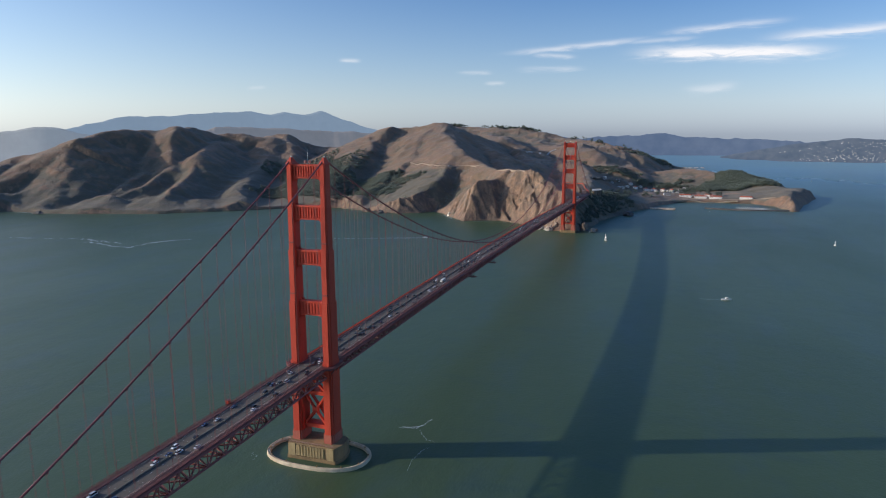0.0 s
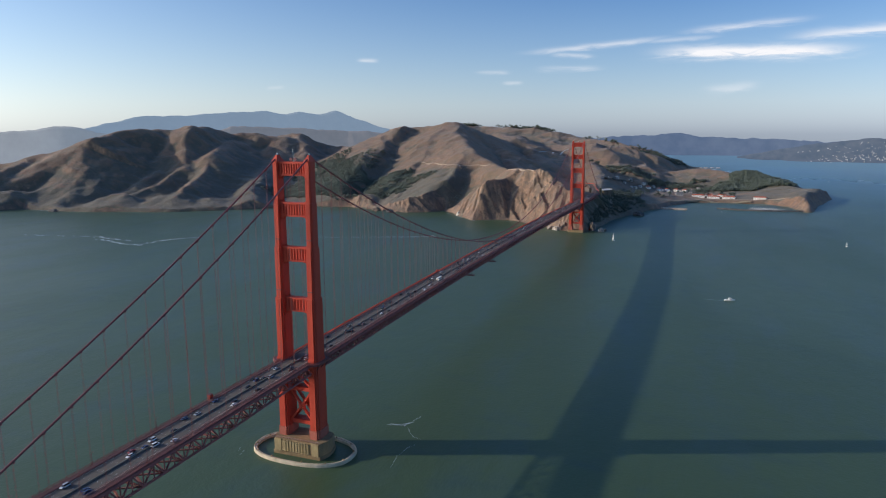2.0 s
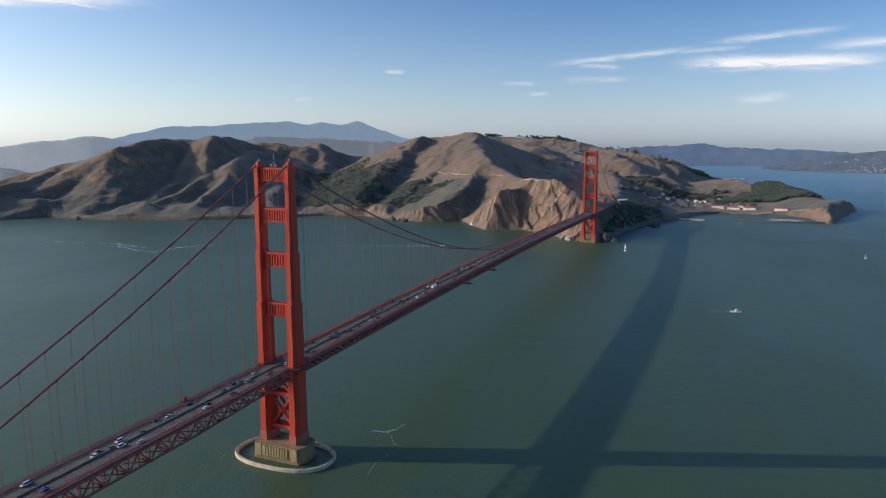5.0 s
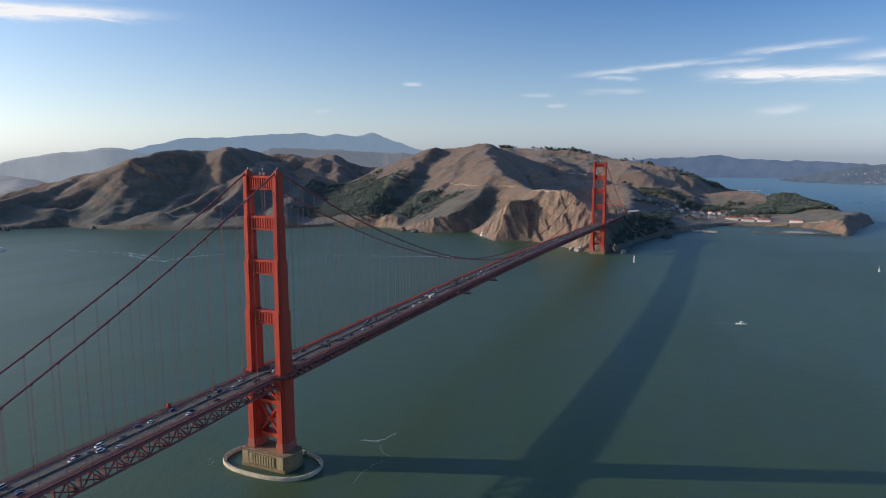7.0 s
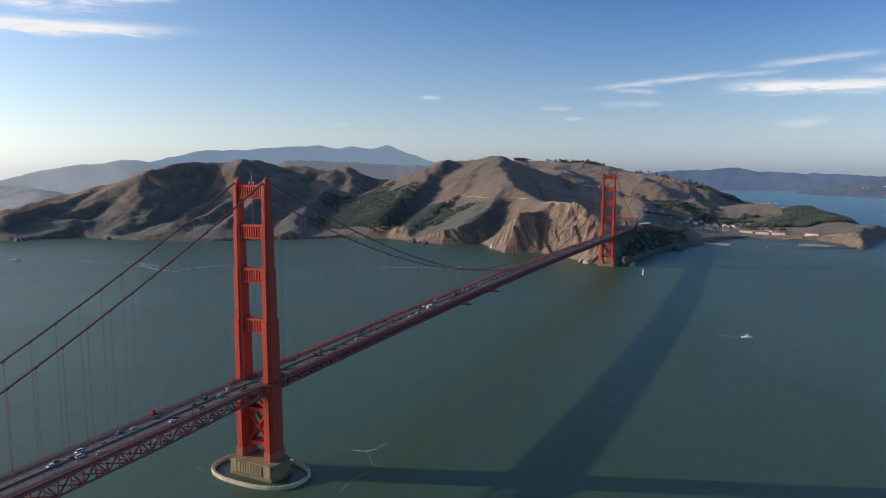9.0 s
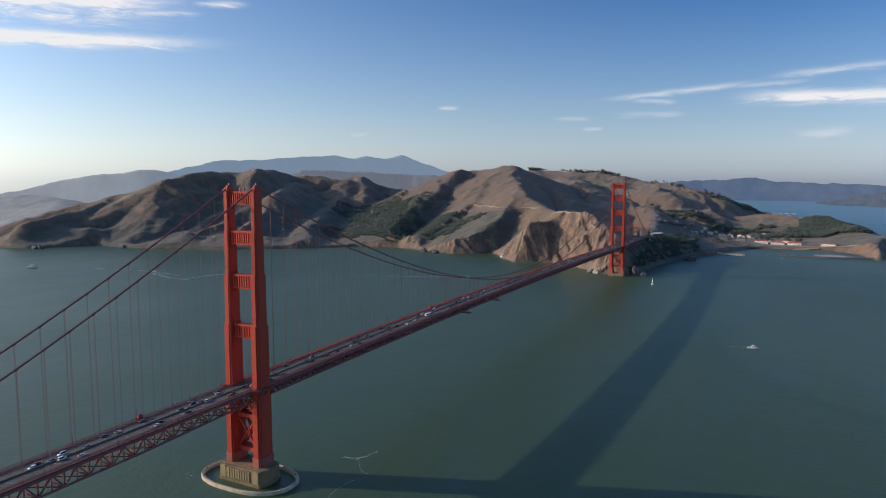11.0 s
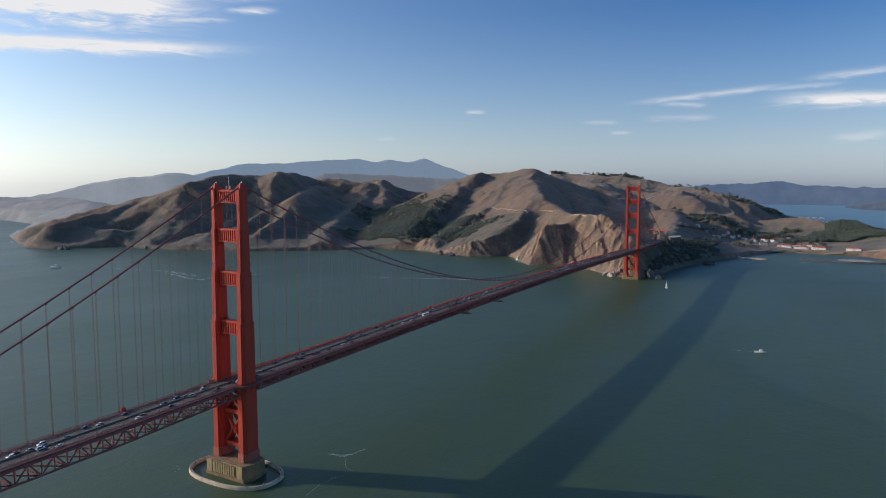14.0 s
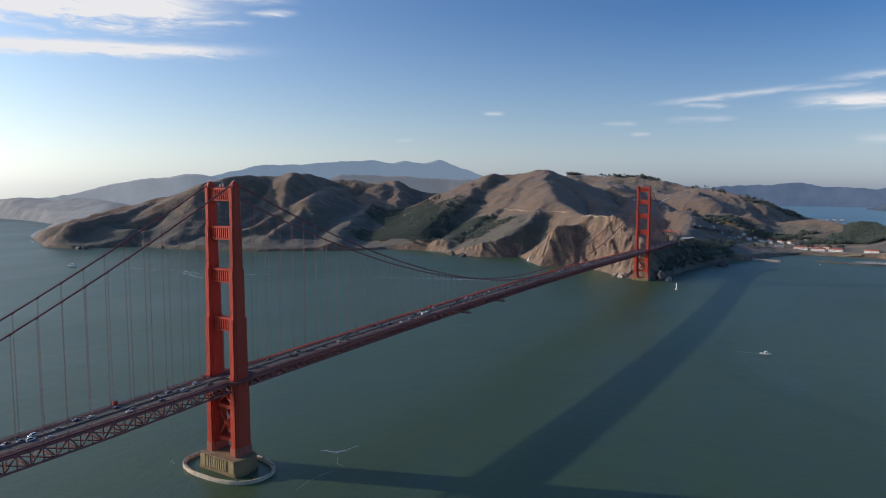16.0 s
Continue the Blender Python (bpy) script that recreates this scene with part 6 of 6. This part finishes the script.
# ---------------------------------------------------------------- rocks, surf, wakes
def rock_mesh(name, seed, sx, sy, sz, material):
    bm = bmesh.new()
    bmesh.ops.create_icosphere(bm, subdivisions=3, radius=1)
    off = Vector((seed * 3.1, seed * 7.7, 0))
    for v in bm.verts:
        n = noise.fractal(v.co * 1.6 + off, 0.7, 2.1, 4)
        v.co = v.co * (1 + 0.42 * n)
        v.co.x, v.co.y, v.co.z = v.co.x * sx, v.co.y * sy, max(v.co.z, -0.35) * sz
    return mesh_of(name, bm, material)


ROCK = worn("wet_brown_rock", (0.312, 0.228, 0.156), (0.120, 0.096, 0.078), 0.12, 0.85, 0, (1, 1, 1), (0.35, 0.65), 0.4)
ROCK_DARK = worn("dark_shore_rock", (0.143, 0.130, 0.117), (0.065, 0.062, 0.058), 0.12, 0.85, 0, (1, 1, 1), (0.35, 0.65), 0.4)
ROCK_PALE = worn("pale_guano_rock", (0.50, 0.44, 0.36), (0.26, 0.20, 0.15), 0.12, 0.85, 0, (1, 1, 1), (0.35, 0.65), 0.4)
ROCK_WHITE = worn("white_guano_rock", (0.792, 0.726, 0.594), (0.495, 0.418, 0.319), 0.2, 0.85, 0, (1, 1, 1), (0.35, 0.65), 0.3)
for i, (x, y, sx, sy, sz, mat, label) in enumerate((
    (60, 1304, 7, 9, 10, ROCK_PALE, "pale brown sea rock beside the north tower"), (67, 1318, 5, 6, 6, ROCK, "brown sea rock beside the north tower"), (121, 1700, 16, 20, 13, ROCK_DARK, "dark rock standing off the shaded shore"),
    (-52, 1300, 12, 9, 13, ROCK_PALE, "pale boulder beside the north pier"), (-72, 1312, 10, 9, 9, ROCK_PALE, "pale boulder below the cliff"), (-36, 1312, 9, 12, 18, ROCK, "brown boulder beside the north pier"),
    (36, 1322, 9, 16, 20, ROCK, "brown boulder beside the north pier"), (-640, 1528, 12, 8, 10, ROCK_DARK, "dark rock at the foot of the cliff"), (-700, 1552, 14, 10, 14, ROCK, "brown rock at the foot of the cliff"),
    (-1930, 1020, 26, 12, 14, ROCK_DARK, "dark rock off the western point"), (-1700, 1178, 22, 9, 8, ROCK_DARK, "dark rock off the western shore"), (-402, 1517, 6, 6, 12, ROCK_WHITE, "white guano-covered rock at the cove's tip"))):
    ob = new("sea_rock", rock_mesh("sea_rock", i + 2, sx, sy, sz, mat))
    ob.location = (x, y, SEA)
    tagged(ob, label, "rock", group="shore rocks")


def foam(name, label, width, broken, *nodes):
    """A torn strip of white foam on the water."""
    r = random.Random(len(nodes) * 7 + int(width * 10))
    bm = bmesh.new()
    for (xa, ya), (xb, yb) in zip(nodes, nodes[1:]):
        n = max(int(math.hypot(xb - xa, yb - ya) / (0.35 * width)), 3)
        d = Vector((xb - xa, yb - ya)).normalized()
        side = Vector((-d.y, d.x))
        for k in range(n):
            if r.random() < broken:
                continue
            u = (k + r.uniform(-0.4, 0.4)) / n
            c = Vector((xa + (xb - xa) * u, ya + (yb - ya) * u)) + side * r.gauss(0, width * 0.22)
            ln, w = width * r.uniform(0.2, 0.8), width * r.uniform(0.05, 0.22)
            ring = []
            for q in range(7):
                a = 2 * math.pi * q / 7
                p = c + d * ln * math.cos(a) * r.uniform(0.6, 1.2) + side * w * math.sin(a) * r.uniform(0.6, 1.2)
                ring.append(bm.verts.new((p.x, p.y, SEA + 0.12 + 0.004 * r.randrange(20))))
            bm.faces.new(ring)
    return tagged(new(name, mesh_of(name, bm, FOAM)), label, "foam", kind="stuff")


foam("surf_cove", "white surf along the small beach", 4, 0.1, (-452, 1556), (-425, 1530), (-402, 1502), (-372, 1456))
foam("surf_cliff", "white surf at the foot of the cliff", 3, 0.35, (-330, 1414), (-290, 1418), (-245, 1424), (-195, 1418), (-140, 1397), (-110, 1366))
foam("surf_west", "white surf on the western beach", 9, 0.1, (-1862, 1196), (-1795, 1194), (-1722, 1190))
foam("surf_headland", "white surf below the western headland", 8, 0.2, (-2470, 1128), (-2400, 1096), (-2330, 1062))
foam("surf_west_far", "broken surf below the western cliffs", 4, 0.75, (-1700, 1176), (-1570, 1190), (-1460, 1236), (-1330, 1288))
foam("surf_point", "pale surf off the far western beach", 14, 0.3, (-4500, 2000), (-4050, 1945), (-3600, 1830), (-3500, 1790))
foam("current_line", "long broken line of foam on the tide", 15, 0.05, (-1060, 775), (-960, 745), (-899, 738), (-905, 800), (-884, 847), (-850, 886))
foam("current_line_far", "faint broken line of foam on the tide", 16, 0.5, (-1300, 765), (-1124, 808), (-1034, 790), (-960, 780))


def wake(name, label, width, *nodes):
    """A long straight wake that narrows and frays towards its tail."""
    r = random.Random(17)
    (xa, ya), (xb, yb) = nodes
    d = Vector((xb - xa, yb - ya)).normalized()
    side = Vector((-d.y, d.x))
    bm = bmesh.new()
    prev = None
    n = 60
    for k in range(n + 1):
        u = k / n
        c = Vector((xa + (xb - xa) * u, ya + (yb - ya) * u))
        w = width * (0.25 + 0.75 * u) * r.uniform(0.35, 0.65)
        pair = [bm.verts.new((*(c + side * w), SEA + 0.15)), bm.verts.new((*(c - side * w), SEA + 0.15))]
        if prev and not (u < 0.5 and r.random() < 0.25):
            bm.faces.new((prev[0], prev[1], pair[1], pair[0]))
        prev = pair
    return tagged(new(name, mesh_of(name, bm, FOAM)), label, "foam", kind="stuff")


wake("boat_wake_long", "thin straight wake behind a fast boat", 7.0, (-590, 975), (-325, 1075))
foam("eddy_foam", "torn white foam on an eddy near the pier", 2.6, 0.2, (44, 63), (55, 65), (61, 73), (64, 88))
foam("eddy_core", "bright patch of foam where the eddy turns", 3.4, 0.08, (47, 64), (54, 66), (59, 70), (57, 63))
foam("eddy_streak", "thin streak of foam trailing past the pier", 1.1, 0.4, (61, 64), (67, 55), (74, 47), (81, 46))
foam("eddy_tail", "thin curl of foam beside the pier", 1.1, 0.45, (81, 36), (77, 29), (75, 12), (78, -6))
foam("pier_foam", "scattered foam beside the fender", 1.1, 0.55, (-49, -16), (-47, -22), (-43, -20), (-41, -28))


# ---------------------------------------------------------------- boats
def hull(bm, length, beam_w, depth, freeboard):
    """A boat's hull lofted from stern to bow."""
    secs = []
    for k in range(9):
        u = k / 8
        y = -length / 2 + u * length
        w = beam_w / 2 * (1 - max(0, (u - 0.45) / 0.55) ** 2.2) * (0.86 + 0.14 * min(1, u * 3))
        w = max(w, 0.03)
        sheer = freeboard * (1 + 0.35 * u * u)
        secs.append([bm.verts.new(c) for c in ((-w, y, sheer), (-w * 0.85, y, 0.05), (0, y, -depth * (1 - 0.6 * u)), (w * 0.85, y, 0.05), (w, y, sheer))])
    for a, b in zip(secs, secs[1:]):
        for i in range(4):
            bm.faces.new((a[i], a[i + 1], b[i + 1], b[i]))
        bm.faces.new((a[4], a[0], b[0], b[4]))
    bm.faces.new(secs[0][::-1])
    bm.faces.new(secs[-1])


def build_sailboat(length, sails, label, group):
    s = empty("sailboat", label, "sailboat", group=group)
    bm = bmesh.new()
    hull(bm, length, length * 0.28, 0.5, length * 0.09)
    part("hull", bm, WHITE, s)
    part("cabin", bevelled(-length * 0.08, length * 0.08, -length * 0.12, length * 0.18, length * 0.1, length * 0.15, 0.08, 0.1), CREAM, s)
    bm = bmesh.new()
    tube(bm, [(0, length * 0.08, 0.3), (0, length * 0.08, length * 1.25)], 0.09, 6, 0.05)
    part("mast", bm, CHROME, s)
    bm = bmesh.new()
    tube(bm, [(0, length * 0.07, length * 0.22), (0, -length * 0.4, length * 0.22)], 0.07, 6)
    part("boom", bm, CHROME, s)
    if sails:
        for nm, pts in (("mainsail", [(0.05, length * 0.05, length * 0.25), (0.05, -length * 0.38, length * 0.25), (0.05, length * 0.05, length * 1.2)]), ("jib", [(0.1, length * 0.46, length * 0.16), (0.1, length * 0.1, length * 0.2), (0.1, length * 0.1, length * 1.05)])):
            bm = bmesh.new()
            n = 8
            a, b, c = (Vector(p) for p in pts)
            rows = []
            for i in range(n + 1):
                u = i / n
                l, r = a.lerp(c, u), b.lerp(c, u)
                rows.append([bm.verts.new(l.lerp(r, v) + Vector((math.sin(v * math.pi) * (1 - u) * length * 0.06, 0, 0))) for v in (0, 0.33, 0.66, 1)])
            for r0, r1 in zip(rows, rows[1:]):
                for k in range(3):
                    bm.faces.new((r0[k], r0[k + 1], r1[k + 1], r1[k]))
            bmesh.ops.solidify(bm, geom=bm.faces[:], thickness=0.03)
            part(nm, bm, SAIL, s)
    return s


def build_motorboat(length, label, dark=False):
    b = empty("motorboat", label, "motorboat", group="motor boats")
    bm = bmesh.new()
    hull(bm, length, length * 0.3, 0.6, length * 0.11)
    part("hull", bm, HULL_DARK if dark else WHITE, b)
    z = length * 0.12
    part("cabin", bevelled(-length * 0.11, length * 0.11, -length * 0.12, length * 0.2, z, z + length * 0.13, 0.15, 0.15), WHITE, b)
    bm = bmesh.new()
    box(bm, -length * 0.112, length * 0.112, -length * 0.09, length * 0.17, z + length * 0.055, z + length * 0.1)
    part("window_band", bm, GLASS, b)
    part("flybridge", bevelled(-length * 0.09, length * 0.09, -length * 0.1, length * 0.1, z + length * 0.13, z + length * 0.18, 0.1), WHITE, b)
    bm = bmesh.new()
    tube(bm, [(0, 0, z + length * 0.18), (0, -0.4, z + length * 0.34)], 0.08, 5)
    part("mast", bm, CHROME, b)
    return b


def at(x, y, turn, z=SEA):
    return Matrix.Translation((x, y, z)) @ Matrix.Rotation(radians(turn), 4, "Z")


yacht = build_sailboat(15, True, "white sailing yacht under full sail", "yachts under sail")
yacht.matrix_basis = at(105, 1172, 22)
copy_thing(yacht, at(599, 1248, 15)).scale = (0.7, 0.7, 0.7)
copy_thing(yacht, at(905, 3400, 20))
launch = build_motorboat(15, "white motor launch with a short wake")
launch.matrix_basis = at(337, 633, -80)
copy_thing(launch, at(860, 3430, -70))
copy_thing(launch, at(-316, 1078, -70))["label"] = "small fast motorboat at the head of a long wake"
foam("launch_wake", "short white wake behind the launch", 3.0, 0.1, (330, 632), (314, 630), (300, 631))
ferry = build_motorboat(30, "grey-hulled workboat with a white deckhouse")
ferry.matrix_basis = at(-1437, 702, -70)
moored = build_sailboat(11, False, "moored white sailboat with a bare mast", "moored sailboats")
small = build_motorboat(9, "small white motorboat moored at the marina")
rb = random.Random(3)
n = 0
for i in range(26):
    x, y = 456 + 6.6 * (i % 13), 2006 + 30 * (i // 13) + rb.uniform(-2, 2)
    if rb.random() < 0.62:
        moored.matrix_basis = at(x, y, 0) if n == 0 else moored.matrix_basis
        if n:
            copy_thing(moored, at(x, y, rb.uniform(-4, 4)))
        n += 1
    elif i > 3:
        copy_thing(small, at(x, y, rb.uniform(-4, 4)))
small.matrix_basis = at(372, 1985, 30)


def build_dock(x, y, length, fingers):
    d = empty("dock", "grey plank dock with narrow finger piers", "dock", Matrix.Translation((x, y, SEA)), group="marina docks")
    bm = bmesh.new()
    box(bm, 0, length, -1.6, 1.6, 0.3, 0.9)
    part("walkway", bm, ROOF_LIGHT, d)
    bm = bmesh.new()
    box(bm, -0.6, 0.6, 1.6, 11, 0.35, 0.85)
    me = mesh_of("finger_pier", bm, ROOF_LIGHT)
    for i in range(fingers):
        share("finger_pier", me, d, Matrix.Translation((6 + i * (length - 8) / max(fingers - 1, 1), 0, 0)))
    bm = bmesh.new()
    tube(bm, [(0, 0, -3), (0, 0, 3.2)], 0.3, 7)
    me = mesh_of("pile", bm, WOOD)
    for i in range(fingers):
        share("pile", me, d, Matrix.Translation((6 + i * (length - 8) / max(fingers - 1, 1), 11.4, 0)))
    return d


build_dock(450, 1994, 96, 13)
build_dock(450, 2024, 110, 13)


def mole(name, label, width, height, material, *nodes):
    """A rubble breakwater: a rough bank along plan points."""
    m = empty(name, label, "breakwater")
    bm = bmesh.new()
    r = random.Random(int(width * 3))
    prev = None
    for (xa, ya), (xb, yb) in zip(nodes, nodes[1:]):
        n = max(int(math.hypot(xb - xa, yb - ya) / 4), 2)
        d = Vector((xb - xa, yb - ya)).normalized()
        s = Vector((-d.y, d.x))
        for k in range(n + 1):
            c = Vector((xa, ya)).lerp(Vector((xb, yb)), k / n)
            ring = []
            for off, z in ((-1, -4), (-0.55, height * 0.75), (-0.3, height), (0.3, height), (0.55, height * 0.75), (1, -4)):
                p = c + s * off * width / 2 * r.uniform(0.85, 1.15)
                ring.append(bm.verts.new((p.x, p.y, z * r.uniform(0.85, 1.15))))
            if prev:
                for q in range(5):
                    bm.faces.new((prev[q], prev[q + 1], ring[q + 1], ring[q]))
            prev = ring
    part("rubble_bank", bm, material, m)
    return m


mole("breakwater", "long grey rubble breakwater before the marina", 9, 2.4, ROCK_DARK, (352, 1972), (420, 1952), (490, 1945), (560, 1955), (610, 1966))
mole("shore_mole", "short pale mole at the harbour mouth", 16, 3.2, ROCK_PALE, (150, 1950), (196, 1912), (258, 1908))


def build_wharf():
    w = empty("wharf", "old grey timber wharf on piles", "wharf", at(196, 1935, -8))
    bm = bmesh.new()
    box(bm, 0, 62, -9, 9, 2.4, 3.2)
    part("deck", bm, WOOD, w)
    bm = bmesh.new()
    tube(bm, [(0, 0, -3), (0, 0, 2.4)], 0.3, 7)
    me = mesh_of("pile", bm, WOOD)
    for i in range(9):
        for yy in (-8, 8):
            share("pile", me, w, Matrix.Translation((3 + i * 7, yy, 0)))
    return w


build_wharf()
buoy = empty("buoy", "small white mooring buoy on the water", "buoy", at(362, 1880, 0))
bm = bmesh.new()
tube(bm, [(0, 0, -0.5), (0, 0, 1.4), (0, 0, 2.0)], 1.5, 12, 0.5)
part("float", bm, WHITE, buoy)
bm = bmesh.new()
tube(bm, [(0, 0, 1.6), (0, 0, 3.6)], 0.12, 6)
part("staff", bm, CHROME, buoy)
